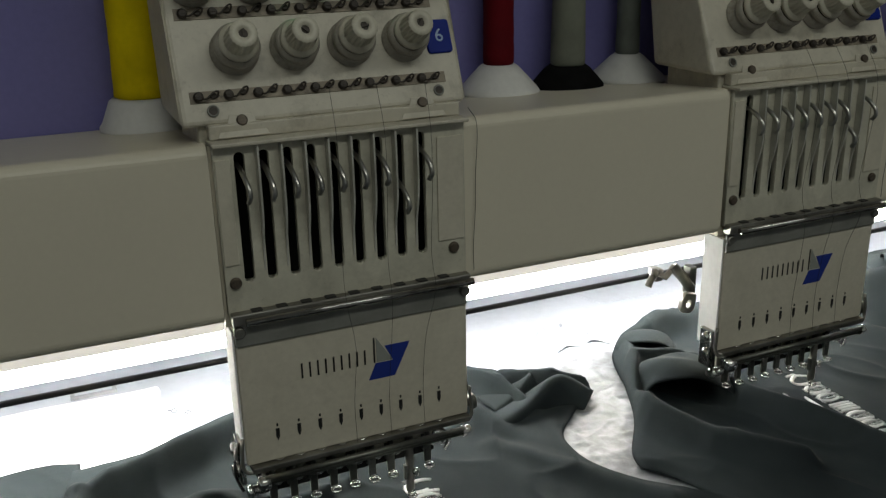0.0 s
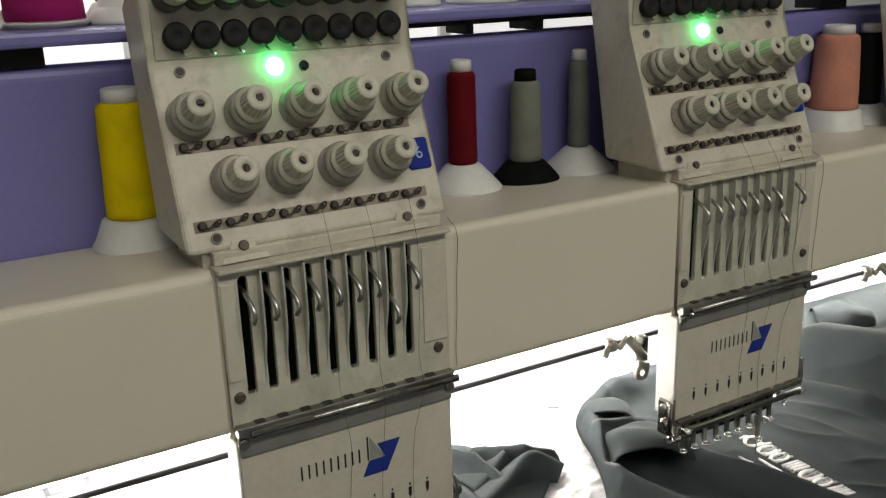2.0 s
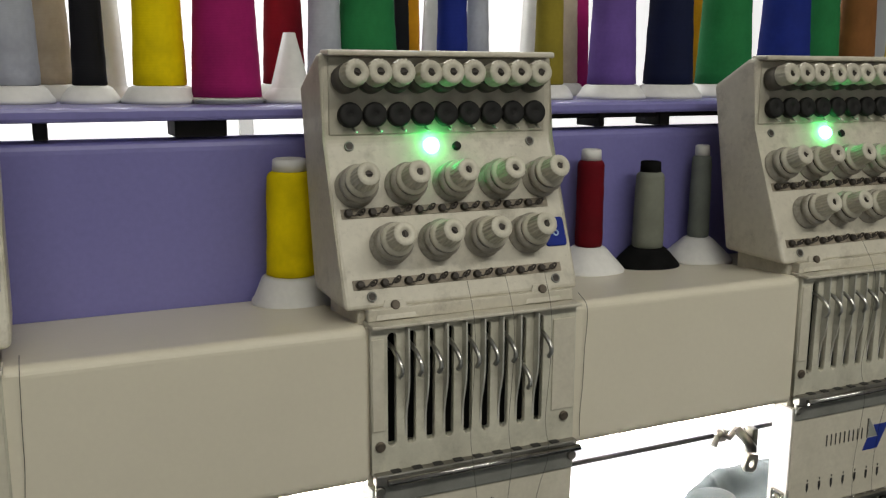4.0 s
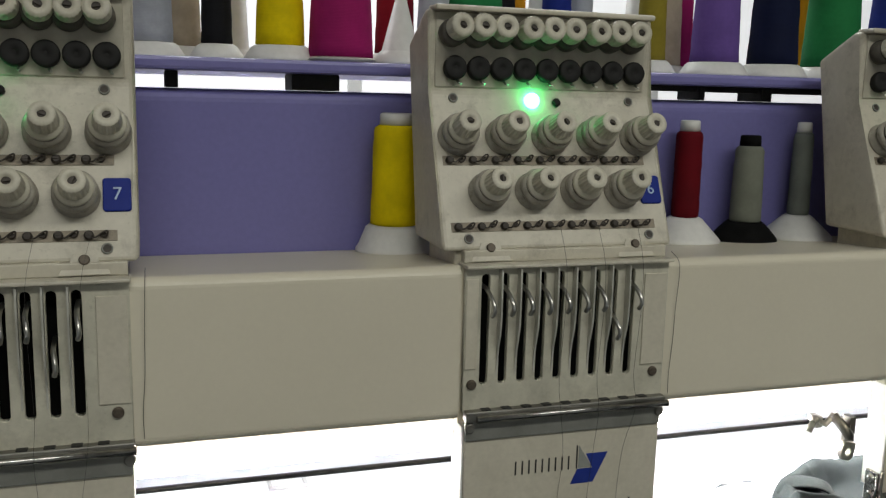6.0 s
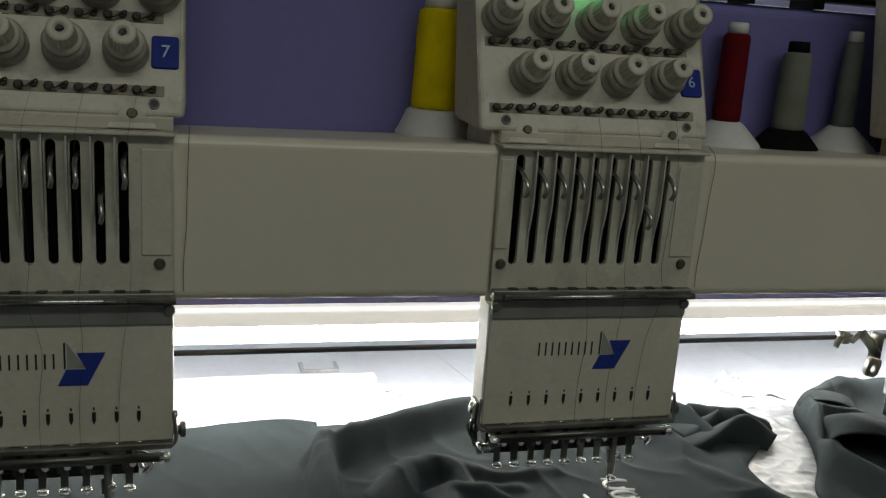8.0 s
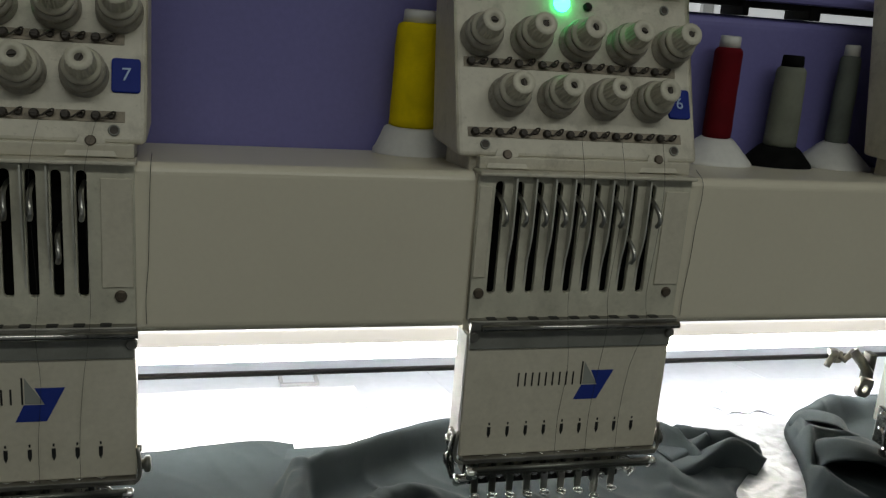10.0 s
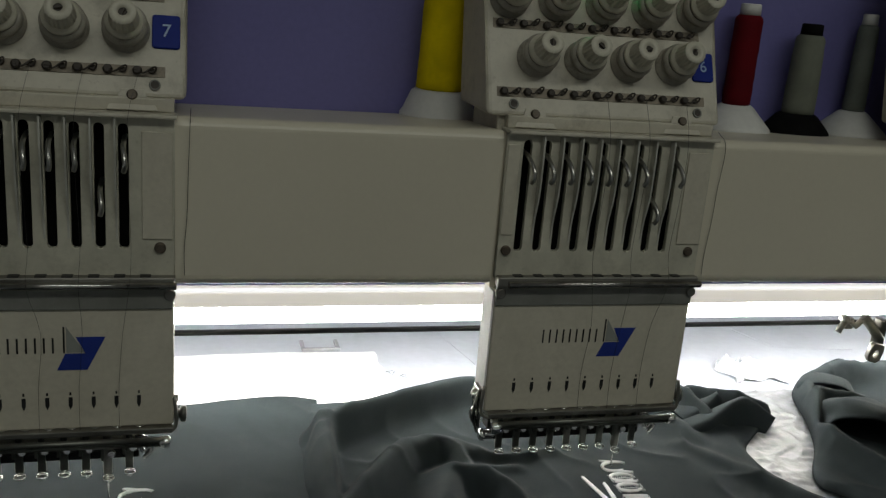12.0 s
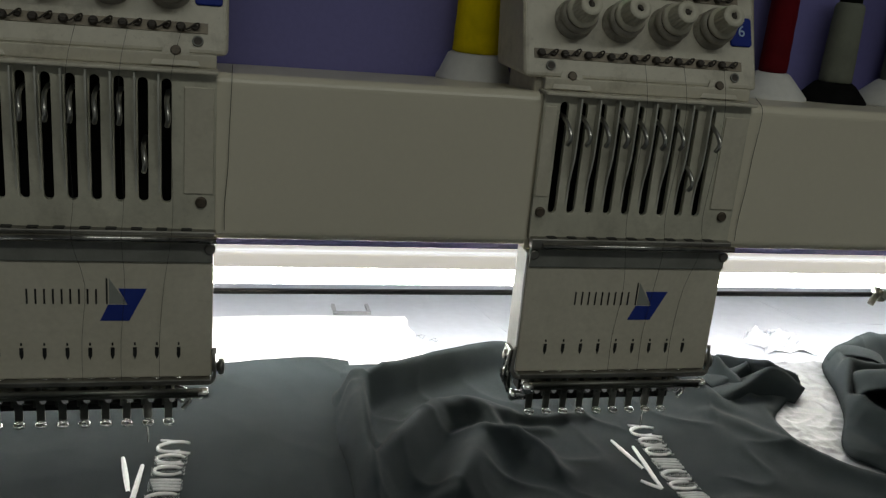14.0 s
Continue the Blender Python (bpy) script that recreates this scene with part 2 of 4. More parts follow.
def part(name, bm, mat, parent, label=""):
    """Links a bmesh, built in the world's place, as one mesh under a thing."""
    bmesh.ops.translate(bm, verts=bm.verts, vec=-origin(parent))
    ob = new(name, mesh_of(name, bm, mat))
    ob.parent = parent
    return tagged(ob, label)


def piece(name, me, m, parent, label=""):
    """An object of its own on a shared mesh, at the pose m in the world, under a thing whose ancestors are not turned."""
    ob = new(name, me)
    ob.parent = parent
    ob.matrix_basis = Matrix.Translation(-origin(parent)) @ m
    return tagged(ob, label)


def sub(name, me, parent, label=""):
    """A sub-part that shares its parent part's space."""
    ob = new(name, me)
    ob.parent = parent
    return tagged(ob, label)


def thing(name, x, y, z, label, category, group="", kind=""):
    ob = new(name)
    ob.empty_display_size = 0.02
    ob.location = (x, y, z)
    return tagged(ob, label, category, group, kind)


def single(name, bm, mat, label, category="", kind="", group=""):
    """A thing that is one mesh, built in the world's place."""
    return tagged(new(name, mesh_of(name, bm, mat)), label, category, group, kind)


TOP, BOTTOM, TABLE_Z = 1.180, 1.0715, 0.885

# ---- the room ----
bm = bmesh.new()
box(bm, -4, 4.5, -3.5, 4, -0.1, 0)
single("floor", bm, FLOOR, "grey tiled workshop floor", "floor", "structure")
bm = bmesh.new()
box(bm, -4, 4.5, -3.5, 4, 2.8, 2.9)
single("ceiling", bm, WALL, "plain white workshop ceiling", "ceiling", "structure")
for nm, b in (("wall_north", (-4, 4.5, 3.5, 3.7)), ("wall_south", (-4, 4.5, -3.5, -3.3)), ("wall_west", (-4, -3.8, -3.3, 3.5)), ("wall_east", (4.3, 4.5, -3.3, 3.5))):
    bm = bmesh.new()
    box(bm, b[0], b[1], b[2], b[3], 0, 2.8)
    north = nm == "wall_north"
    single(nm, bm, WALL if north else DADO, "plain white painted workshop wall" if north else "plain grey painted workshop wall", "wall", "structure")
for y in (-1.6, 1.6):
    lamp = thing("ceiling_lamp", 0.2, y, 2.76, "long white ceiling lamp of the workshop", "ceiling lamp", "ceiling lamps")
    bm = bmesh.new()
    box(bm, -1.05, 1.45, y - 0.2, y + 0.2, 2.755, 2.8, 0.004)
    part("housing", bm, WALL, lamp)

# ---- machine: beam, table, back panel, shelf ----
beam = thing("machine_beam", 0.2, 0.075, BOTTOM, "long cream painted steel beam carrying the sewing heads", "machine beam")
for i, (x0, x1) in enumerate(((-1.3, -0.4), (-0.4, 0.0), (0.0, 0.4), (0.4, 0.8), (0.8, 1.4))):
    bm = bmesh.new()
    a, b = x0 + 0.0847 if i else x0, x1 - 0.0858 if i < 4 else x1
    sec = [(0.0, BOTTOM), (0.0, 1.1895), (0.15, 1.1785), (0.15, BOTTOM)]
    prism(bm, sec, Matrix(((0, 0, 1, a), (1, 0, 0, 0), (0, 1, 0, 0), (0, 0, 0, 1))), b - a)
    bmesh.ops.bevel(bm, geom=[e for e in bm.edges if abs(e.verts[0].co.x - e.verts[1].co.x) > 0.05], offset=0.008, segments=6, affect="EDGES", profile=0.5)
    part("beam_cover", bm, CREAM, beam)
bm = bmesh.new()
box(bm, -1.3, 1.4, 0.02, 0.148, BOTTOM + 0.003, TOP - 0.002)
part("beam_core", bm, CREAM, beam)

panel = thing("back_panel", 0.2, 0.16, TOP - 0.1, "violet painted sheet metal panel behind the beam", "panel")
bm = bmesh.new()
box(bm, -1.3, 1.4, 0.150, 0.172, 1.0285, 1.3125, 0.0105, 5)
part("sheet", bm, PURPLE, panel)
bm = bmesh.new()
box(bm, -1.3, 1.4, 0.149, 0.170, 1.0215, 1.0340, 0.002)
part("lower_lip", bm, PURPLE, panel, "folded lower lip of the violet sheet")

shelf = thing("thread_shelf", 0.2, 0.25, 1.32, "violet painted shelf carrying rows of thread cones", "shelf")
bm = bmesh.new()
box(bm, -1.3, 1.4, 0.132, 0.42, 1.3262, 1.3368, 0.003)
part("board", bm, PURPLE, shelf)
for x, w in ((-0.45, 0.02), (-0.281, 0.005), (-0.166, 0.02), (-0.06, 0.003), (0.118, 0.022), (0.205, 0.003), (0.278, 0.006), (0.40, 0.02), (0.56, 0.004), (0.69, 0.02), (0.98, 0.02)):
    bm = bmesh.new()
    box(bm, x - w, x + w, 0.15, 0.19, 1.3127, 1.3261, 0.001)
    part("spacer", bm, BLACK, shelf)

# black bar added to paint the shadow gap under the shelf
bm = bmesh.new()
box(bm, 0.142, 0.375, 0.156, 0.19, 1.3208, 1.3261, 0.001)
part("rail", bm, BLACK, shelf)

table = thing("machine_table", 0.2, 0.3, TABLE_Z, "white laminate machine table under the needles", "table")
bm = bmesh.new()
box(bm, -1.3, 1.6, -0.5, 0.62, TABLE_Z - 0.035, TABLE_Z, 0.004)
part("tabletop", bm, TABLE, table)
for poly in ([(0.384, 0.374), (0.492, 0.370), (0.512, 0.292), (0.408, 0.300)], [(-0.016, 0.374), (0.040, 0.376), (0.056, 0.284), (0.004, 0.271)]):
    bm = bmesh.new()
    prism(bm, poly, Matrix.Translation((0, 0, TABLE_Z)), 0.0004)
    part("hatch", bm, TABLE, table, "thin raised four-sided plate")
for x in (-1.1, 1.3):
    bm = bmesh.new()
    box(bm, x - 0.04, x + 0.04, -0.4, 0.5, 0, TABLE_Z - 0.035, 0.004)
    part("trestle", bm, DULL, table)

rod = thing("frame_rod", 0.2, 0.145, 0.98, "thin dark steel rod along the embroidery frame", "rod")
bm = bmesh.new()
tube(bm, [(-1.3, 0.145, 0.980), (1.4, 0.145, 0.980)], 0.0027, 10)
part("bar", bm, ROD, rod)

strip = thing("strip_light", 0.2, 0.2, 0.975, "glowing white strip light in an aluminium rail", "strip light")
# the tube's light misses this face, so the band emits its lit look
bm = bmesh.new()
along = Matrix(((0, 0, 1, -1.3), (1, 0, 0, 0), (0, 1, 0, 0), (0, 0, 0, 1)))
prism(bm, [(0.1850, 1.0035), (0.1850, 0.9892), (0.222, 0.9892), (0.222, 1.0035)], along, 2.7)
part("diffuser", bm, REFLECTOR_GLOW, strip, "cream reflector band above the tube, its lit look put in as glow")
# thin lip that emits in place of catching the tube's light
bm = bmesh.new()
box(bm, -1.3, 1.4, 0.183, 0.190, 1.0036, 1.0062, 0.0005)
part("rail", bm, LIP_GLOW, strip, "thin lip above the tube, its bright highlight put in as glow")
bm = bmesh.new()
tube_sec = [(0.198 + 0.010 * math.cos(a), 0.9785 + 0.0095 * math.sin(a)) for a in [2 * math.pi * k / 20 for k in range(20)]]
prism(bm, tube_sec, Matrix(((0, 0, 1, -1.28), (1, 0, 0, 0), (0, 1, 0, 0), (0, 0, 0, 1))), 2.66)
part("tube", bm, TUBE, strip, "glowing white tube")

# ---- sewing head ----
TILT = math.atan2(0.403, 0.915)
UPV = Vector((0, math.sin(TILT), math.cos(TILT)))
OUT = Vector((0, -math.cos(TILT), math.sin(TILT)))


def on_panel(u, v, w=0.0, base=(0, 0.006, 1.199)):
    """Pose on the sloping tension panel: u across, v up the slope, w proud of it; local z points out."""
    p = Vector(base) + Vector((u, 0, 0)) + UPV * v + OUT * w
    return Matrix.Translation(p) @ Matrix((( 1, 0, 0), (0, UPV.y, OUT.y), (0, UPV.z, OUT.z))).to_4x4()


# facing the viewer: local x across, local y up, local z towards the viewer
def facing(x, y, z):
    return Matrix.Translation((x, y, z)) @ Matrix.Rotation(math.pi / 2, 4, "X")


def flat_plate(name, outline, holes, m, depth, mat, bevel=0.0004):
    """A plate with holes through it: outline and holes are (x, y) loops in the plane of m."""
    cu = bpy.data.curves.new(name, "CURVE")
    cu.dimensions, cu.fill_mode, cu.extrude, cu.bevel_depth, cu.bevel_resolution = "2D", "BOTH", depth / 2 - bevel, bevel, 1
    for loop in [outline] + holes:
        sp = cu.splines.new("POLY")
        sp.points.add(len(loop) - 1)
        for q, (x, y) in zip(sp.points, loop):
            q.co = (x, y, 0, 1)
        sp.use_cyclic_u = True
    tmp = new(name + "_tmp", cu)
    me = bpy.data.meshes.new_from_object(tmp.evaluated_get(bpy.context.evaluated_depsgraph_get()))
    bpy.data.objects.remove(tmp)
    me.materials.clear()
    me.materials.append(mat)
    me.transform(m)
    weld = bmesh.new()
    weld.from_mesh(me)
    bmesh.ops.remove_doubles(weld, verts=weld.verts, dist=0.00002)
    weld.to_mesh(me)
    weld.free()
    return me


def slotted_plate():
    x0, x1, z0, z1 = -0.083, 0.0845, 1.079, 1.188
    top, bot, r = 1.184, 1.0985, 0.0037
    holes = []
    for i in range(9):
        c = -0.0675 + i * 0.0150
        holes.append([(c + r * math.cos(a), bot + r + r * math.sin(a)) for a in [math.pi + math.pi * k / 8 for k in range(9)]] + [(c + r * math.cos(a), top - r + r * math.sin(a)) for a in [math.pi * k / 8 for k in range(9)]])
    return flat_plate("slotted_plate", [(x0, z0), (x1, z0), (x1, z1), (x0, z1)], holes, facing(0, 0.0005, 0), 0.005, SLOT_STEEL)


def screw_mesh(name, r, mat, slot=True):
    bm = bmesh.new()
    turned(bm, [(r, 0), (r, r * 0.35), (r * 0.8, r * 0.6)], n=16)
    if slot:
        box(bm, -r * 0.75, r * 0.75, -r * 0.14, r * 0.14, r * 0.35, r * 0.62)
    return mesh_of(name, bm, mat)


def build_head():
    head = thing("embroidery_head", 0, 0, BOTTOM, "cream nine-needle embroidery head with grimy thread tension knobs", "embroidery head", "embroidery heads on the beam")
    # housing with the sloping face
    bm = bmesh.new()
    side = [(0.006, 1.199), (0.0565, 1.3135), (0.0565, 1.3760), (0.066, 1.3765), (0.110, 1.352), (0.082, 1.2)]
    m = Matrix(((0, 0, 1, -0.0985), (1, 0, 0, 0), (0, 1, 0, 0), (0, 0, 0, 1)))
    prism(bm, side, m, 0.1905, 0.0)
    bmesh.ops.bevel(bm, geom=list(bm.edges), offset=0.004, segments=3, affect="EDGES", profile=0.5)
    part("tension_housing", bm, PANEL, head)
    bm = bmesh.new()
    box(bm, -0.088, 0.083, 0.012, 0.076, 1.181, 1.2, 0.002)
    part("housing_base", bm, PANEL, head)
    bm = bmesh.new()
    box(bm, -0.0955, 0.0885, 0.046, 0.066, 1.3742, 1.3785, 0.0015)
    part("lid", bm, PANEL, head)
    bm = bmesh.new()
    box(bm, -0.0925, 0.0855, 0.0552, 0.0575, 1.3180, 1.3735, 0.0008)
    part("upper_strip", bm, GRIME, head, "grimy strip behind the thread guides")

    # knobs of the upper row
    bm = bmesh.new()
    turned(bm, [(0.0080, 0), (0.0080, 0.010), (0.0092, 0.011), (0.0094, 0.0212), (0.0084, 0.0232), (0.0031, 0.0232), (0.0030, 0.021)], n=72, knurl=(3, 3, 0.0005))
    small_knob = mesh_of("guide_knob", bm, KNOB)
    bm = bmesh.new()
    turned(bm, [(0.0104, 0), (0.0106, 0.004), (0.0104, 0.0085), (0.0085, 0.0098)], pose(0, -0.0016, 0), n=22)
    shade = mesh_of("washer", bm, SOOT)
    bm = bmesh.new()
    turned(bm, [(0.0030, 0.0205), (0.0030, 0.0216)], n=12)
    box(bm, -0.0028, 0.0028, -0.0007, 0.0007, 0.0216, 0.0230)
    slot_pin = mesh_of("slot_pin", bm, GREASE)
    bm = bmesh.new()
    turned(bm, [(0.0090, 0), (0.0092, 0.0045), (0.0086, 0.0062), (0.0078, 0.0066), (0.0018, 0.0066), (0.0014, 0.0060)], n=24)
    pad = mesh_of("roller", bm, BLACK)
    bm = bmesh.new()
    tube(bm, [(0.002, -0.009, 0.001), (0.002, -0.0115, 0.004), (0.0035, -0.0125, 0.006)], 0.0009, 6)
    clip = mesh_of("wire_clip", bm, STEEL)
    for i in range(9):
        u = -0.0800 + i * 0.0188
        k = piece("guide_knob", small_knob, facing(u, 0.0555, 1.3590) @ pose(0, 0, 0, -12, 0, (i * 67) % 50 - 25), head)
        sub("slot_pin", slot_pin, k, "dark slotted pin")
        sub("washer", shade, k)
        p = piece("roller", pad, facing(-0.0775 + i * 0.0190, 0.0555, 1.3320) @ pose(0, 0, 0, -10), head, "black rubber roller")
        sub("wire_clip", clip, p)

    # tension knobs
    bm = bmesh.new()
    turned(bm, [(0.0150, 0), (0.0152, 0.0018), (0.0140, 0.0022), (0.0140, 0.0064), (0.0130, 0.0074), (0.0116, 0.0078), (0.0116, 0.0092), (0.0142, 0.0096), (0.0142, 0.0128), (0.0130, 0.0148), (0.0118, 0.0152)], n=40)
    seat = mesh_of("tension_knob", bm, DISC)
    bm = bmesh.new()
    turned(bm, [(0.0120, 0.0164), (0.0121, 0.0188), (0.0108, 0.0200), (0.0099, 0.0206), (0.0096, 0.0214), (0.0087, 0.0334), (0.0080, 0.0346), (0.0029, 0.0348), (0.0028, 0.0325)], n=80, knurl=(4, 5, 0.0004))
    cap = mesh_of("cap", bm, KNOB)
    bm = bmesh.new()
    turned(bm, [(0.0028, 0.031), (0.0028, 0.0330)], n=14)
    box(bm, -0.0027, 0.0027, -0.0006, 0.0006, 0.0330, 0.0345)
    pin = mesh_of("slotted_screw", bm, GREASE)
    ring_bm = bmesh.new()
    turned(ring_bm, [(0.0117, 0.0150), (0.0117, 0.0166)], n=30)
    ring = mesh_of("spring_ring", ring_bm, DARK)
    spots = [(-0.0785 + i * 0.0382, 0.0895) for i in range(5)] + [(-0.0590 + i * 0.0375, 0.0455) for i in range(4)]
    for i, (u, v) in enumerate(spots):
        k = piece("tension_knob", seat, on_panel(u, v, 0.0) @ pose(0, 0, 0, 0, 0, (i * 53) % 180), head, "ivory plastic thread tension knob")
        sub("cap", cap, k)
        sub("slotted_screw", pin, k, "dark slotted screw")
        sub("spring_ring", ring, k)

    # thread eyelet strips
    bm = bmesh.new()
    turned(bm, [(0.0031, 0), (0.0031, 0.002), (0.0021, 0.0035)], n=14)
    box(bm, -0.0022, 0.0022, -0.0004, 0.0004, 0.0030, 0.0040)
    tube(bm, smooth_path([(0.001, -0.001, 0.0016), (0.004, -0.0020, 0.0034), (0.0072, 0.0006, 0.0030), (0.0100, 0.0026, 0.0032), (0.0118, 0.0022, 0.0040), (0.0108, -0.0004, 0.0018), (0.0084, -0.0006, 0.0014), (0.0066, 0.0004, 0.0012)], 4), 0.00065, 6)
    turned(bm, [(0.0020, 0), (0.0020, 0.0012)], pose(0.0092, 0.0006, 0), n=10)
    eye = mesh_of("thread_eyelet", bm, GREASE)
    for v, u0 in ((0.0705, -0.0865), (0.0185, -0.0855)):
        bm = bmesh.new()
        tmp_m = on_panel(0, 0)
        prism(bm, [(u0 - 0.005, v - 0.0036), (u0 + 0.164, v - 0.0036), (u0 + 0.164, v + 0.0036), (u0 - 0.005, v + 0.0036)], tmp_m, 0.0006)
        part("eyelet_strip", bm, STRIP, head, "rust-stained eyelet strip")
        for i in range(9):
            piece("thread_eyelet", eye, on_panel(u0 + i * 0.0183, v, 0.0006) @ pose(0, 0, 0, 0, 0, -3 + (i * 7) % 8), head, "dark grimy thread eyelet")
    # screws and feet of the panel
    big = screw_mesh("screw", 0.0035, RUST)
    ringed = bmesh.new()
    turned(ringed, [(0.0037, 0), (0.0037, 0.0008), (0.0027, 0.0008), (0.0027, 0.0003)], n=20)
    ringed = mesh_of("rivet", ringed, ZINC)
    # dark disc that paints the shade of the rivet's shallow recess
    core = bmesh.new()
    turned(core, [(0.0027, 0), (0.0027, 0.0005)], n=16)
    core = mesh_of("rivet_core", core, GREASE)
    for u, v in ((-0.062, 0.002), (0.058, 0.002)):
        piece("screw", big, on_panel(u, v, 0.0015), head)
    for c in (-0.062, 0.058):
        bm = bmesh.new()
        prism(bm, [(c - 0.016, -0.0080), (c + 0.016, -0.0080), (c + 0.014, -0.0030), (c + 0.0095, -0.0010), (c + 0.0070, 0.0062), (c - 0.0070, 0.0062), (c - 0.0095, -0.0010), (c - 0.014, -0.0030)], on_panel(0, 0), 0.0009, 0.0004)
        part("screw_ear", bm, PANEL, head)
    for u, v in ((-0.078, 0.0095), (0.072, 0.0095), (-0.078, 0.121), (0.072, 0.121)):
        rv = piece("rivet", ringed, on_panel(u, v, 0.0005), head)
        sub("rivet_core", core, rv, "dark disc painting the shade in the rivet's recess")
    # lamp and button
    bm = bmesh.new()
    turned(bm, [(0.0062, 0), (0.0062, 0.002), (0.0052, 0.0045), (0.003, 0.006), (0.0005, 0.0066)], on_panel(-0.0135, 0.1195, 0.0005), n=20)
    part("indicator_lamp", bm, LED_GREEN, head, "glowing green indicator lamp")
    bm = bmesh.new()
    turned(bm, [(0.0034, 0), (0.0034, 0.002), (0.002, 0.003)], on_panel(0.0075, 0.1185, 0.0005), n=14)
    part("button", bm, BLACK, head)
    # number plate of the head
    bm = bmesh.new()
    tmp_m = on_panel(0, 0)
    rim = [(0.0788 + sx * 0.0068 + 0.0022 * math.cos(a), 0.0462 + sy * 0.0093 + 0.0022 * math.sin(a)) for sx, sy, q in ((1, 1, 0), (-1, 1, 1), (-1, -1, 2), (1, -1, 3)) for a in [math.pi / 2 * (q + k / 4) for k in range(5)]]
    prism(bm, rim, tmp_m, 0.0018, 0.0007)
    part("number_label", bm, BLUE, head, "blue plastic head number label")

    # ledge under the panel
    bm = bmesh.new()
    box(bm, -0.0845, 0.086, -0.0085, 0.012, 1.1882, 1.1908, 0.0008)
    box(bm, -0.083, 0.0845, 0.0035, 0.012, 1.1908, 1.2, 0.001)
    part("ledge", bm, PANEL, head)
    # slotted plate
    piece("slotted_plate", slotted_plate(), Matrix(), head)
    # solid block whose near-black colour stands in for shade behind the slots
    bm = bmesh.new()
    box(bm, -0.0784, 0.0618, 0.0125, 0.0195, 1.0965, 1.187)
    part("dark_cavity", bm, DARK, head, "near-black block painting the shade behind the slots")
    bm = bmesh.new()
    box(bm, -0.085, -0.0785, 0.0032, 0.0195, 1.069, 1.188)
    box(bm, 0.062, 0.0845, 0.0032, 0.0195, 1.069, 1.188)
    box(bm, -0.0785, 0.062, 0.0032, 0.0195, 1.069, 1.096)
    part("cheek", bm, CREAM, head)
    bm = bmesh.new()
    box(bm, 0.0640, 0.0835, -0.0032, -0.0019, 1.106, 1.1790, 0.0005)
    part("cover_plate", bm, PLATE, head, "small worn cover plate")
    bm = bmesh.new()
    box(bm, -0.0828, -0.0735, -0.0032, -0.0019, 1.112, 1.1800, 0.0005)
    part("cover_plate", bm, PLATE, head)
    big2 = screw_mesh("screw", 0.0039, RUST)
    for x in (-0.077, 0.0755):
        piece("screw", big2, facing(x, -0.002, 1.1), head)
    # guide fins beside each slot
    prof = [(-0.0022, 1.187), (-0.0088, 1.187), (-0.0092, 1.170), (-0.0092, 1.152), (-0.0086, 1.143), (-0.0066, 1.134), (-0.0046, 1.127), (-0.0034, 1.119), (-0.0027, 1.112), (-0.0022, 1.106)]
    bm = bmesh.new()
    prism(bm, prof, Matrix(((0, 0, 1, 0), (1, 0, 0, 0), (0, 1, 0, 0), (0, 0, 0, 1))), 0.0012, 0.0)
    fin = mesh_of("guide_fin", bm, FIN)
    bm = bmesh.new()
    tube(bm, smooth_path([(0, 0.011, 0.010), (0, 0.0, 0.009), (0, -0.009, 0.006), (0.0010, -0.0155, 0.000), (0.0014, -0.0165, -0.005), (0.0004, -0.0140, -0.0095)], 4), 0.0017, 8)
    lever = mesh_of("take_up_lever", bm, STEEL)
    for i in range(9):
        x = -0.0675 + i * 0.0150
        if i:
            piece("guide_fin", fin, Matrix.Translation((x - 0.0053, 0, 0)), head)
        lv = piece("take_up_lever", lever, Matrix.Translation((x + 0.0005, 0, 1.1635)), head, "chrome thread take-up lever")
        if i == 7:
            lv["role"] = "lever"

    # upper thread guide rail
    bm = bmesh.new()
    box(bm, -0.0825, 0.0855, -0.0085, 0.0, 1.0725, 1.0805, 0.001)
    part("guide_rail", bm, DULL, head, "dark steel thread guide rail")
    # black boxes on the uncut rail paint the shade of its slots
    bm = bmesh.new()
    box(bm, -0.0035, 0.0035, -0.0075, -0.002, 1.0805, 1.0812)
    gs = mesh_of("guide_slot", bm, INK)
    for i in range(9):
        piece("guide_slot", gs, Matrix.Translation((-0.066 + i * 0.0165, 0, 0)), head)
    bm = bmesh.new()
    tube(bm, [(-0.0745, -0.0105, 1.0752), (0.0865, -0.0105, 1.0752)], 0.0027, 16)
    part("guide_rod", bm, FOOT, head, "polished round guide rod")
    bm = bmesh.new()
    box(bm, -0.0815, 0.084, -0.005, -0.0015, 1.0565, 1.0725, 0.0008)
    part("metal_strip", bm, ZINC, head, "dull zinc strip")
    big3 = screw_mesh("screw", 0.0040, DULL)
    for x in (-0.0785, 0.082):
        piece("screw", big3, facing(x, -0.005, 1.0672), head)

    # lower cover plate with its print
    bm = bmesh.new()
    box(bm, -0.0815, 0.0845, -0.003, 0.017, 0.9680, 1.0685, 0.0015)
    part("needle_cover", bm, PLATE, head, "off-white needle cover plate")
    # whiter sheet added over the side, painting the tube's light on it
    bm = bmesh.new()
    box(bm, -0.0832, -0.0818, -0.0022, 0.021, 0.9700, 1.0675, 0.0005)
    part("side_plate", bm, WALL, head, "added white sheet painting the lit side of the needle cover")
    face = facing(0, -0.003, 0)
    bm = bmesh.new()
    prism(bm, [(0.0205, 1.0365), (0.0395, 1.0365), (0.0275, 1.0125), (0.008, 1.0125), (0.0135, 1.0245), (0.0265, 1.0245)], face, 0.0004)
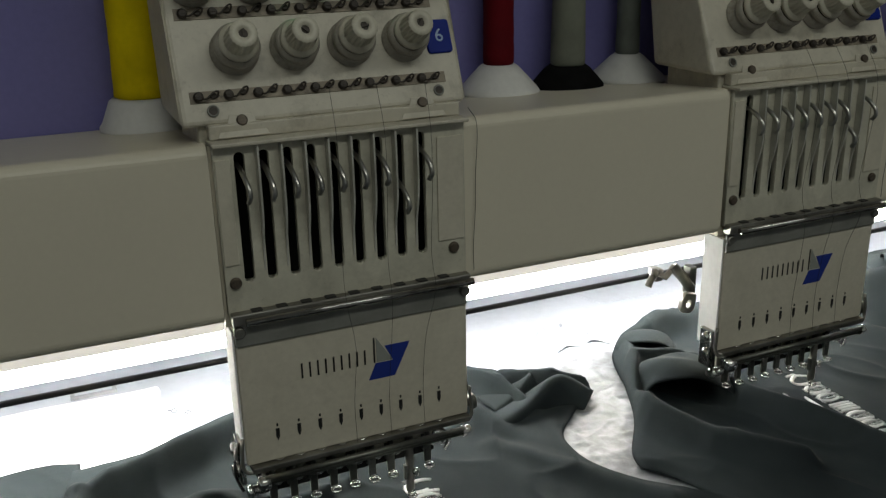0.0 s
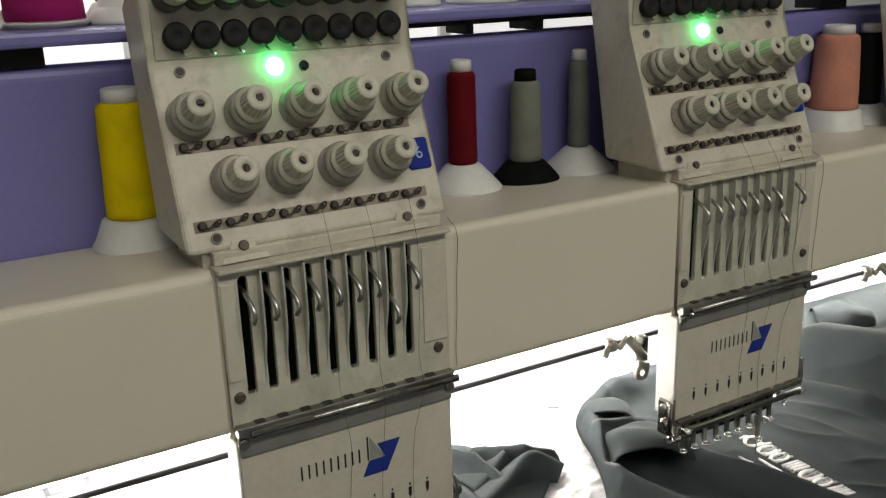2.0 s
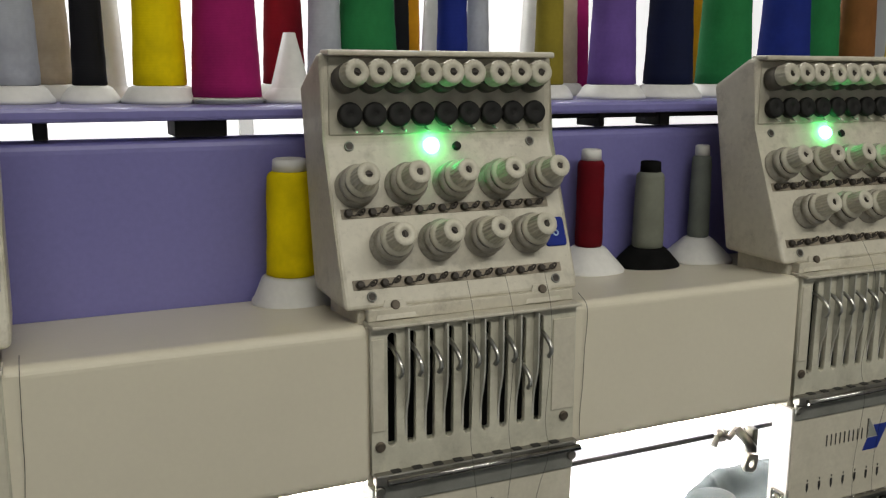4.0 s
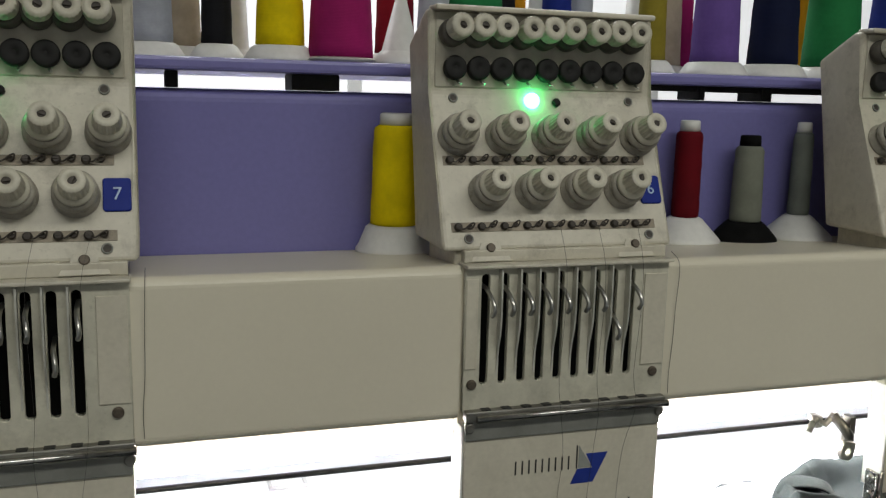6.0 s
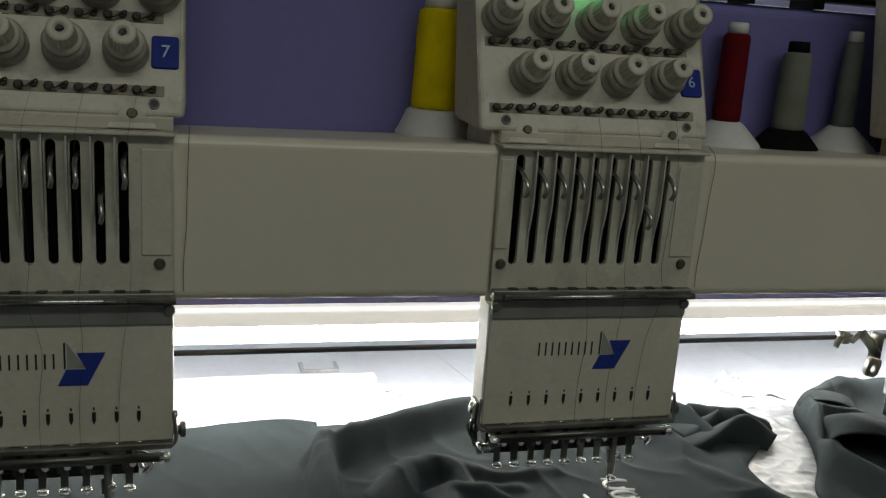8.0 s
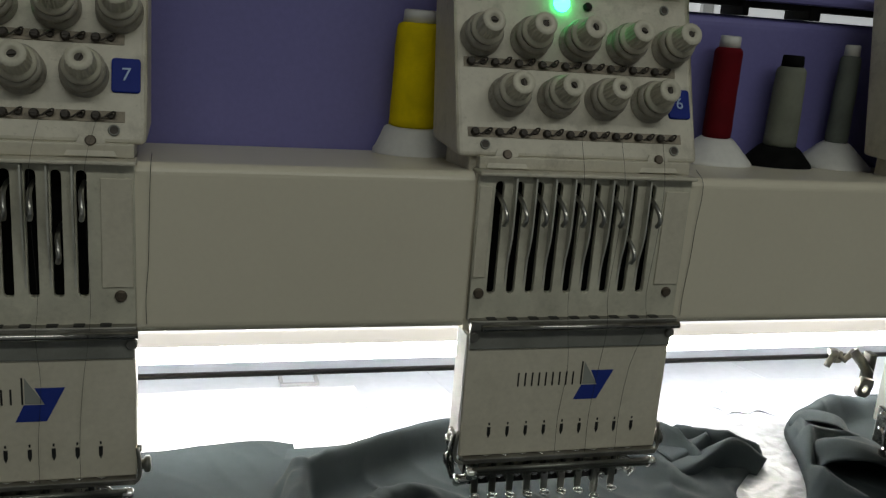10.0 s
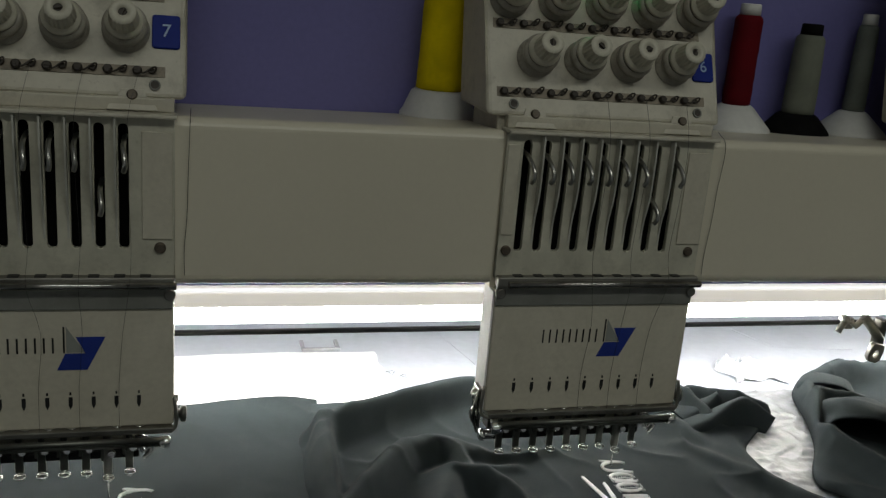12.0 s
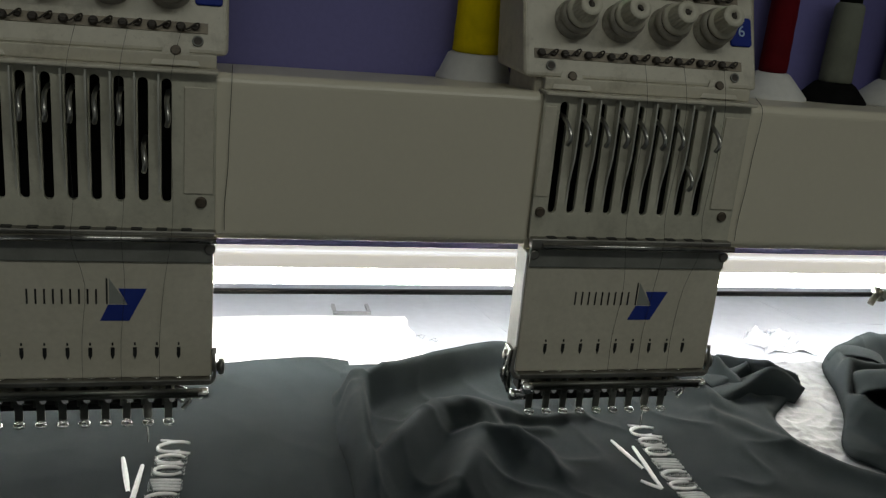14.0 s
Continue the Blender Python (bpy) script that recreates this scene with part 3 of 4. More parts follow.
    part("print_patch", bm, LOGO_BLUE, head, "printed blue slanted emblem")
    bm = bmesh.new()
    prism(bm, [(0.0143, 1.0440), (0.0262, 1.0252), (0.0143, 1.0252)], face, 0.0003)
    part("print_patch", bm, LOGO_GREY, head, "printed grey triangle")
    # dark strokes beside the emblem
    for x, z0, z1 in [(-0.0390 + 0.0056 * k, 1.0250, 1.0360) for k in range(9)] + [(0.0128, 1.0250, 1.0440)]:
        bm = bmesh.new()
        prism(bm, [(x - 0.0006, z0), (x + 0.0006, z0), (x + 0.0006, z1), (x - 0.0006, z1)], face, 0.0004)
        part("print_bar", bm, INK, head, "thin black printed bar")
    bm = bmesh.new()
    prism(bm, [(-0.0013, 0.0045), (-0.0013, -0.0015), (0, -0.0048), (0.0013, -0.0015), (0.0013, 0.0045)], Matrix.Rotation(math.pi / 2, 4, "X"), 0.0004)
    box(bm, -0.0006, 0.0006, -0.0004, 0, 0.0062, 0.0082)
    mark = mesh_of("needle_mark", bm, INK)
    for i in range(9):
        piece("needle_mark", mark, Matrix.Translation((-0.059 + i * 0.0150, -0.003, 0.9875)), head)

    # lower rail, rods and the row of presser feet
    bm = bmesh.new()
    box(bm, -0.079, 0.084, -0.008, 0.018, 0.9635, 0.9680, 0.0008)
    part("lower_rail", bm, DULL, head)
    bm = bmesh.new()
    turned(bm, [(0.0034, 0), (0.0034, 0.0006), (0.0020, 0.0006), (0.0020, 0.0001)], n=16)
    eyer = mesh_of("rail_eyelet", bm, CHROME)
    for i in range(9):
        piece("rail_eyelet", eyer, Matrix.Translation((-0.059 + i * 0.0150, -0.0015, 0.9680)), head)
    bm = bmesh.new()
    tube(bm, [(-0.072, -0.0115, 0.9605), (0.0780, -0.0115, 0.9605)], 0.0023, 12)
    tube(bm, [(-0.072, -0.0090, 0.9560), (0.0780, -0.0090, 0.9560)], 0.0017, 10)
    part("lower_rod", bm, RAIL, head, "polished rod under the needle cover")
    bm = bmesh.new()
    turned(bm, [(0.0042, 0), (0.0042, 0.006), (0.003, 0.007)], Matrix.Translation((0.0755, -0.0105, 0.9585)) @ Matrix.Rotation(math.pi / 2, 4, "Y"), n=16)
    part("rod_end", bm, CHROME, head)
    bm = bmesh.new()
    turned(bm, [(0.0050, 0), (0.0050, 0.007), (0.003, 0.008)], Matrix.Translation((-0.0690, -0.0105, 0.9575)) @ Matrix.Rotation(-math.pi / 2, 4, "Y"), n=16)
    part("rod_end", bm, CHROME, head)
    bm = bmesh.new()
    tube(bm, smooth_path([(-0.0835, -0.004, 0.990), (-0.0850, -0.005, 0.972), (-0.0825, -0.006, 0.9655), (-0.074, -0.006, 0.9640)], 5), 0.0014, 8)
    part("edge_wire", bm, DULL, head)
    bm = bmesh.new()
    tube(bm, smooth_path([(0.0850, -0.004, 0.990), (0.0865, -0.005, 0.972), (0.084, -0.006, 0.9655), (0.078, -0.006, 0.9640)], 5), 0.0014, 8)
    part("edge_wire", bm, DULL, head)
    bm = bmesh.new()
    box(bm, -0.079, 0.060, 0.006, 0.012, 0.9385, 0.9440, 0.0008)
    box(bm, -0.072, 0.062, 0.012, 0.026, 0.9440, 0.9635, 0.0008)
    part("foot_bar", bm, BLACK, head)
    bm = bmesh.new()
    box(bm, -0.070, 0.060, 0.0092, 0.0116, 0.9452, 0.9600, 0.0006)
    part("backing_plate", bm, SLOT_STEEL, head, "grey steel plate behind the presser feet")
    bm = bmesh.new()
    box(bm, -0.0027, 0.0027, -0.0012, 0.0014, 0.0030, 0.0190, 0.0005)
    turned(bm, [(0.0028, 0.017), (0.0030, 0.018), (0.0030, 0.0235), (0.0022, 0.024), (0.0022, 0.0305), (0.0029, 0.031), (0.0029, 0.034)], n=12)
    box(bm, -0.0046, -0.0022, -0.0018, 0.0018, 0.014, 0.026, 0.0005)
    foot = mesh_of("presser_foot", bm, RAIL)
    bm = bmesh.new()
    ring_m = pose(0.0004, -0.0026, 0.0005, 16)
    tube(bm, [ring_m @ Vector((0.0031 * math.cos(a), 0.0022 * math.sin(a), 0)) for a in [2 * math.pi * k / 16 for k in range(17)]], 0.0012, 6)
    box(bm, -0.0022, 0.0022, -0.0012, 0.0010, 0.0006, 0.0040, 0.0006)
    foot_ring = mesh_of("foot_ring", bm, CHROME)
    bm = bmesh.new()
    turned(bm, [(0.0006, -0.0165), (0.0007, -0.004), (0.0011, -0.003), (0.0011, 0.0)], n=8)
    needle = mesh_of("needle", bm, CHROME)
    bm = bmesh.new()
    turned(bm, [(0.0024, 0), (0.0030, 0.001), (0.0030, 0.003), (0.0022, 0.004)], pose(0.003, -0.003, 0.021, 80), n=10)
    clampk = mesh_of("clamp_screw", bm, CHROME)
    bm = bmesh.new()
    turned(bm, [(0.0026, 0.004), (0.0031, 0.005), (0.0031, 0.058)], n=14)
    shaft = mesh_of("needle_bar", bm, DULL)
    for i in range(9):
        x = -0.0640 + i * 0.0147
        f = piece("presser_foot", foot, Matrix.Translation((x, 0.004, 0.9290)), head, "chrome presser foot on its needle bar")
        sub("clamp_screw", clampk, f)
        sub("foot_ring", foot_ring, f, "small bright steel ring")
        if i == 7:
            f["role"] = "foot"
            sub("needle", needle, f)
            sub("needle_bar", shaft, f, "dark needle bar")
    # thread catcher and springs at the cover's side
    bm = bmesh.new()
    box(bm, -0.0865, -0.0822, 0.000, 0.014, 0.952, 0.986, 0.001)
    turned(bm, [(0.0045, 0), (0.0045, 0.003), (0.0028, 0.0045)], Matrix.Translation((-0.0862, 0.004, 0.980)) @ Matrix.Rotation(-math.pi / 2, 4, "Y"), n=16)
    turned(bm, [(0.0056, 0), (0.0058, 0.002), (0.0040, 0.003), (0.0040, 0.0045)], Matrix.Translation((-0.0862, 0.003, 0.964)) @ Matrix.Rotation(-math.pi / 2, 4, "Y"), n=18)
    tube(bm, smooth_path([(-0.087, -0.001, 0.986), (-0.0895, -0.004, 0.975), (-0.0895, -0.003, 0.962), (-0.086, -0.004, 0.951)], 5), 0.0012, 6)
    part("thread_catcher", bm, FOOT, head, "small chrome thread catcher")
    bm = bmesh.new()
    coil = [(-0.072 + 0.0004 * k / 3 - 0.006, 0.002 + 0.0034 * math.cos(k * 0.8), 0.9455 + 0.0034 * math.sin(k * 0.8)) for k in range(60)]
    tube(bm, coil, 0.0006, 5)
    turned(bm, [(0.0048, 0), (0.0048, 0.003), (0.003, 0.004)], Matrix.Translation((-0.0785, 0.002, 0.9455)) @ Matrix.Rotation(-math.pi / 2, 4, "Y"), n=14)
    part("coil_spring", bm, CHROME, head)
    bm = bmesh.new()
    turned(bm, [(0.0035, 0), (0.0035, 0.004), (0.0060, 0.005), (0.0060, 0.008), (0.004, 0.009)], Matrix.Translation((0.0845, 0.004, 0.973)) @ Matrix.Rotation(math.pi / 2, 4, "Y"), n=18)
    turned(bm, [(0.0026, 0), (0.0026, 0.003)], Matrix.Translation((0.0845, 0.004, 0.9855)) @ Matrix.Rotation(math.pi / 2, 4, "Y"), n=12)
    part("thumb_screw", bm, RAIL, head)
    bm = bmesh.new()
    tube(bm, smooth_path([(0.058, 0.004, 0.957), (0.066, 0.002, 0.955), (0.069, -0.002, 0.948), (0.064, -0.004, 0.943)], 5), 0.0018, 7)
    tube(bm, smooth_path([(0.060, 0.004, 0.952), (0.064, 0.0, 0.946), (0.068, 0.0, 0.950)], 5), 0.0014, 7)
    part("wiper", bm, CHROME, head)
    # loose threads down the face
    for k, (u, x, x2) in enumerate(((-0.004, -0.008, -0.004), (0.028, 0.024, 0.022), (0.062, 0.056, 0.048))):
        p0 = on_panel(u, 0.018, 0.003).translation
        pts = [p0, (x, -0.0125, 1.188), (x, -0.013, 1.15), (x + 0.001, -0.006, 1.1), (x, -0.0138, 1.0752), (x2 + 0.003, -0.0062, 1.04), (x2, -0.0052, 1.0), (x2, -0.0065, 0.969), (x2, -0.004, 0.957)]
        bm = bmesh.new()
        tube(bm, smooth_path(pts, 3), 0.00015, 4)
        part("thread_strand", bm, STRAND, head, "thin loose dark thread")
    bm = bmesh.new()
    tube(bm, smooth_path([(0.0950, 0.012, 1.1935), (0.0945, -0.0022, 1.184), (0.0935, -0.0016, 1.150), (0.0930, -0.0016, 1.125), (0.0912, -0.0016, 1.098), (0.0915, -0.0016, 1.080)], 6), 0.00022, 5)
    part("thread_strand", bm, STRAND, head, "thin loose dark thread")
    return head


HEADS = {}
HEADS[6] = build_head()
for n_, x_ in ((7, -0.4), (5, 0.4), (4, 0.8)):
    HEADS[n_] = copy_thing(HEADS[6], pose(x_, 0, BOTTOM))


def number(head, x, text):
    cu = bpy.data.curves.new("digit", "FONT")
    cu.body, cu.size, cu.align_x, cu.align_y, cu.extrude = text, 0.0125, "CENTER", "CENTER", 0.0002
    tmp = new("digit_tmp", cu)
    deps = bpy.context.evaluated_depsgraph_get()
    me = bpy.data.meshes.new_from_object(tmp.evaluated_get(deps))
    bpy.data.objects.remove(tmp)
    me.materials.clear()
    me.materials.append(WHITE_INK)
    piece("digit", me, Matrix.Translation((x, 0, 0)) @ on_panel(0.0790, 0.0462, 0.0021), head, "white printed digit")


number(HEADS[7], -0.4, "7")
number(HEADS[6], 0.0, "6")

# ---- thread cones ----


def thread_cone(x, y, z, colour, label, h=0.10, r0=0.0195, r1=0.0165, base="white", full=True, base_r=0.033, base_h=0.024, lean=0.0, group=""):
    cone = thing("thread_cone", x, y, z, label, "thread cone", group)
    cone.rotation_euler = (0, radians(lean), 0)
    bm = bmesh.new()
    turned(bm, [(base_r, 0), (base_r, 0.003), (base_r * 0.93, 0.006), (r0 + 0.004, base_h - 0.002), (r0 + 0.001, base_h), (r0 * 0.6, base_h)], n=36)
    sub("base", mesh_of("base", bm, CONE if base == "white" else FOAM), cone, base + " plastic cone base")
    bm = bmesh.new()
    top = base_h + h
    turned(bm, [(r1 * 0.75, top), (r1 * 0.72, top + 0.009), (r1 * 0.62, top + 0.010), (r1 * 0.55, top + 0.004)], n=28)
    sub("tip", mesh_of("tip", bm, CONE if base == "white" else FOAM), cone)
    if full:
        bm = bmesh.new()
        rnd = random.Random(int(x * 1000))
        prof = [(r0 * 0.9, base_h)]
        for k in range(13):
            t = k / 12
            prof.append((r0 + (r1 - r0) * t + rnd.uniform(-0.0003, 0.0003), base_h + 0.001 + (h - 0.006) * t))
        prof += [(r1 * 0.93, top - 0.002), (r1 * 0.75, top)]
        turned(bm, prof, n=36)
        sub("wound_thread", mesh_of("wound_thread", bm, colour), cone)
    return cone


T = {}
for nm, c in (("yellow", (0.86, 0.66, 0.004)), ("red", (0.13, 0.003, 0.008)), ("grey", (0.20, 0.21, 0.17)), ("dark_grey", (0.165, 0.18, 0.16)), ("peach", (0.62, 0.27, 0.19)), ("magenta", (0.36, 0.015, 0.13)), ("black", (0.012, 0.012, 0.014)), ("green", (0.02, 0.20, 0.06)), ("blue", (0.015, 0.03, 0.22)), ("navy", (0.008, 0.012, 0.04)), ("violet", (0.16, 0.09, 0.33)), ("orange", (0.72, 0.33, 0.015)), ("olive", (0.30, 0.24, 0.03)), ("beige", (0.50, 0.42, 0.31)), ("silver", (0.42, 0.44, 0.48)), ("brown", (0.24, 0.10, 0.03)), ("crimson", (0.28, 0.01, 0.02))):
    T[nm] = thread_material(nm + "_thread", c)

ON_BEAM = "thread cones on the beam"
thread_cone(-0.1035, 0.125, 1.1803, T["yellow"], "full yellow thread cone standing on the cream beam", h=0.083, r0=0.0205, r1=0.0185, base_h=0.023, group=ON_BEAM)
thread_cone(0.180, 0.128, 1.1803, T["red"], "slim dark red thread cone standing on the cream beam", h=0.080, r0=0.0128, r1=0.0125, base_r=0.034, group=ON_BEAM)
thread_cone(0.245, 0.125, 1.1803, T["grey"], "grey thread cone with a black base on the beam", h=0.072, r0=0.0150, r1=0.0132, base="black", base_r=0.031, base_h=0.019, group=ON_BEAM)
thread_cone(0.308, 0.128, 1.1803, T["dark_grey"], "slim grey thread cone beside a head on the beam", h=0.080, r0=0.0105, r1=0.0095, base_r=0.034, group=ON_BEAM)
thread_cone(0.668, 0.125, 1.1803, T["peach"], "full peach pink thread cone standing on the beam", h=0.082, r0=0.0270, r1=0.0230, base_r=0.036, group=ON_BEAM)
thread_cone(0.728, 0.128, 1.1803, T["black"], "black thread cone standing on the cream beam", h=0.080, r0=0.0170, r1=0.0150, base_r=0.034, group=ON_BEAM)

ON_SHELF = "thread cones on the violet shelf"
SHELF_Z = 1.3370
for x, y, nm, r, hh in ((-0.345, 0.235, "brown", 0.018, 0.12), (-0.296, 0.235, "silver", 0.020, 0.12), (-0.270, 0.30, "beige", 0.022, 0.12), (-0.240, 0.225, "black", 0.0135, 0.13), (-0.187, 0.21, "yellow", 0.0215, 0.12), (-0.136, 0.195, "magenta", 0.0285, 0.13),
                       (-0.062, 0.29, "crimson", 0.020, 0.12), (-0.045, 0.215, "silver", 0.016, 0.11), (-0.005, 0.215, "green", 0.0275, 0.12), (0.068, 0.315, "black", 0.009, 0.11), (0.085, 0.33, "orange", 0.010, 0.11), (0.079, 0.215, "blue", 0.0155, 0.12), (0.118, 0.24, "silver", 0.012, 0.11),
                       (0.181, 0.21, "olive", 0.015, 0.12), (0.265, 0.32, "beige", 0.017, 0.12), (0.290, 0.335, "magenta", 0.017, 0.12), (0.252, 0.205, "violet", 0.0245, 0.13), (0.322, 0.205, "navy", 0.0255, 0.13), (0.438, 0.31, "orange", 0.020, 0.12), (0.408, 0.22, "green", 0.030, 0.13), (0.492, 0.22, "blue", 0.030, 0.12), (0.553, 0.23, "green", 0.025, 0.12), (0.602, 0.22, "brown", 0.023, 0.12), (0.69, 0.22, "olive", 0.027, 0.12), (0.76, 0.22, "black", 0.026, 0.12)):
    thread_cone(x, y, SHELF_Z, T[nm], nm.replace("_", " ") + " thread cone standing on the violet shelf", h=hh, r0=r, r1=r * 0.8, base_r=r + (0.001 if nm == "magenta" and y < 0.3 else 0.010), base_h=0.004 if nm == "magenta" else 0.014, group=ON_SHELF)
for x, y, lean in ((-0.222, 0.285, 0), (-0.082, 0.195, 0), (0.293, 0.25, 0), (0.10, 0.30, 0), (0.215, 0.30, 0)):
    e = thing("empty_cone", x, y, SHELF_Z, "empty white plastic thread cone on the violet shelf", "thread cone", "empty cones on the shelf")
    bm = bmesh.new()
    turned(bm, [(0.026, 0), (0.025, 0.004), (0.018, 0.012), (0.0165, 0.013), (0.005 if x == -0.082 else 0.010, 0.058 if x == -0.082 else 0.13)], n=28)
    sub("shell", mesh_of("shell", bm, CONE), e)

# bright window behind the shelf
win = thing("window_1", 0.3, 3.48, 1.6, "large bright workshop window behind the machine", "window", "", "structure")
bm = bmesh.new()
box(bm, -2.4, 3.6, 3.47, 3.495, 0.9, 2.3)
part("pane", bm, SKYLIGHT, win)
bm = bmesh.new()
for x in (-2.4, -0.9, 0.6, 2.1, 3.6):
    box(bm, x - 0.03, x + 0.03, 3.44, 3.50, 0.86, 2.34, 0.004)
box(bm, -2.43, 3.63, 3.445, 3.498, 0.84, 0.9, 0.004)
box(bm, -2.43, 3.63, 3.445, 3.498, 2.3, 2.36, 0.004)
part("window_frame", bm, WALL, win)

# ---- table clutter ----
bm = bmesh.new()
n = 30
grid = [[bm.verts.new((-0.46 + 0.355 * i / n + (0.006 * noise.noise((j * 0.3, 4, 1)) if i in (0, n) else 0), 0.14 + (0.178 + 0.0015 * math.sin(i * 0.4)) * j / n, TABLE_Z + 0.0012 + 0.0012 * noise.noise((i * 0.25, j * 0.25, 3)) + 0.0012)) for j in range(n + 1)] for i in range(n + 1)]
for i in range(n):
    for j in range(n):
        bm.faces.new((grid[i][j], grid[i + 1][j], grid[i + 1][j + 1], grid[i][j + 1])).smooth = True
single("backing_paper", bm, PAPER, "sheet of white backing paper on the table", "paper")
bm = bmesh.new()
grid = []
for i in range(105):
    col = []
    for j in range(201):
        x, y = 0.13 + 0.26 * i / 104, -0.32 + 0.50 * j / 200
        wx, wy = x + 0.010 * noise.noise((x * 40, y * 40, 3)), y + 0.010 * noise.noise((x * 40, y * 40, 9))
        d = noise.voronoi((wx * 34, wy * 52, 0.5))[0]
        e = noise.voronoi((wx * 95, wy * 120, 4.5))[0]
        crease = max(0.0, 1 - (d[1] - d[0]) * 4.5)
        crinkle = max(0.0, 1 - (e[1] - e[0]) * 3.5)
        col.append(bm.verts.new((x, y, TABLE_Z + 0.0015 + 0.0013 * crease + 0.0006 * crinkle + 0.0010 * abs(noise.noise((x * 30, y * 30, 8))))))
    grid.append(col)
for i in range(104):
    for j in range(200):
        bm.faces.new((grid[i][j], grid[i + 1][j], grid[i + 1][j + 1], grid[i][j + 1])).smooth = True
FILM = material("crinkled_film", (0.24, 0.247, 0.268), 0.42, second=(0.08, 0.083, 0.092), scale=48, amount=0.5, fine=130, bump=0.6, grain=0.8)
single("film_sheet", bm, FILM, "crinkled grey stabiliser film lying on the table", "film")
bm = bmesh.new()
grid = []
for i in range(29):
    col = []
    for j in range(29):
        u, v = i / 28 - 0.5, j / 28 - 0.5
        fold = abs(noise.noise((u * 4.2, v * 3.6, 5))) + 0.5 * abs(noise.noise((u * 9, v * 9, 9)))
        rim = max(0.0, 1 - (2 * max(abs(u), abs(v))) ** 6)
        col.append(bm.verts.new((0.322 + 0.066 * u + 0.030 * noise.noise((v * 2.6, 1, 2)), 0.236 + 0.060 * v + 0.026 * noise.noise((u * 2.6, 7, 2)), TABLE_Z + 0.0012 + 0.004 * abs(noise.noise((u * 5, v * 5, 2))) + 0.018 * rim * fold * (0.4 + 0.6 * rim))))
    grid.append(col)
for i in range(28):
    for j in range(28):
        bm.faces.new((grid[i][j], grid[i + 1][j], grid[i + 1][j + 1], grid[i][j + 1]))
BAG = material("thin_plastic", (0.5, 0.52, 0.57), 0.3, second=(0.4, 0.42, 0.47), scale=40)
single("plastic_scrap", bm, BAG, "crumpled scrap of thin white plastic on the table", "plastic scrap")
for k, (cx, cy) in enumerate(((-0.089, 0.243), (-0.101, 0.254))):
    bm = bmesh.new()
    tube(bm, [(cx + (0.0035 + 0.0012 * math.sin(3 * a)) * math.cos(a) + 0.0005 * a, cy + 0.003 * math.sin(a), TABLE_Z + 0.0045 + 0.0012 * math.sin(2 * a + k)) for a in [0.25 * i for i in range(26)]], 0.00018, 5)
    single("thread_scrap", bm, STRAND, "short curl of cut dark thread on the paper", "thread scrap", "", "thread scraps on the paper")
LATCH = material("grey_latch_metal", (0.26, 0.26, 0.28), 0.45, second=(0.18, 0.18, 0.2), scale=60)
clip_box = thing("table_latch", -0.163, 0.335, TABLE_Z, "small grey metal latch set on the table", "latch")
bm = bmesh.new()
box(bm, -0.185, -0.142, 0.325, 0.329, TABLE_Z + 0.0003, TABLE_Z + 0.004, 0.0005)
box(bm, -0.185, -0.181, 0.329, 0.352, TABLE_Z + 0.0003, TABLE_Z + 0.004, 0.0005)
box(bm, -0.146, -0.142, 0.329, 0.352, TABLE_Z + 0.0003, TABLE_Z + 0.004, 0.0005)
part("frame", bm, LATCH, clip_box)

# ---- garments ----


def seg_dist(x, y, a, b):
    ax, ay, bx, by = a[0], a[1], b[0], b[1]
    dx, dy = bx - ax, by - ay
    t = max(0.0, min(1.0, ((x - ax) * dx + (y - ay) * dy) / (dx * dx + dy * dy)))
    return math.hypot(x - ax - t * dx, y - ay - t * dy), t


def resample(pts, k):
    pts = smooth_path([(p[0], p[1], 0) for p in pts], 8)
    d = [0.0]
    for a, b in zip(pts, pts[1:]):
        d.append(d[-1] + (b - a).length)
    out, j = [], 0
    for i in range(k):
        s = d[-1] * i / (k - 1)
        while j < len(d) - 2 and d[j + 1] < s:
            j += 1
        out.append(pts[j].lerp(pts[j + 1], min(1, max(0, (s - d[j]) / max(1e-9, d[j + 1] - d[j])))))
    return out


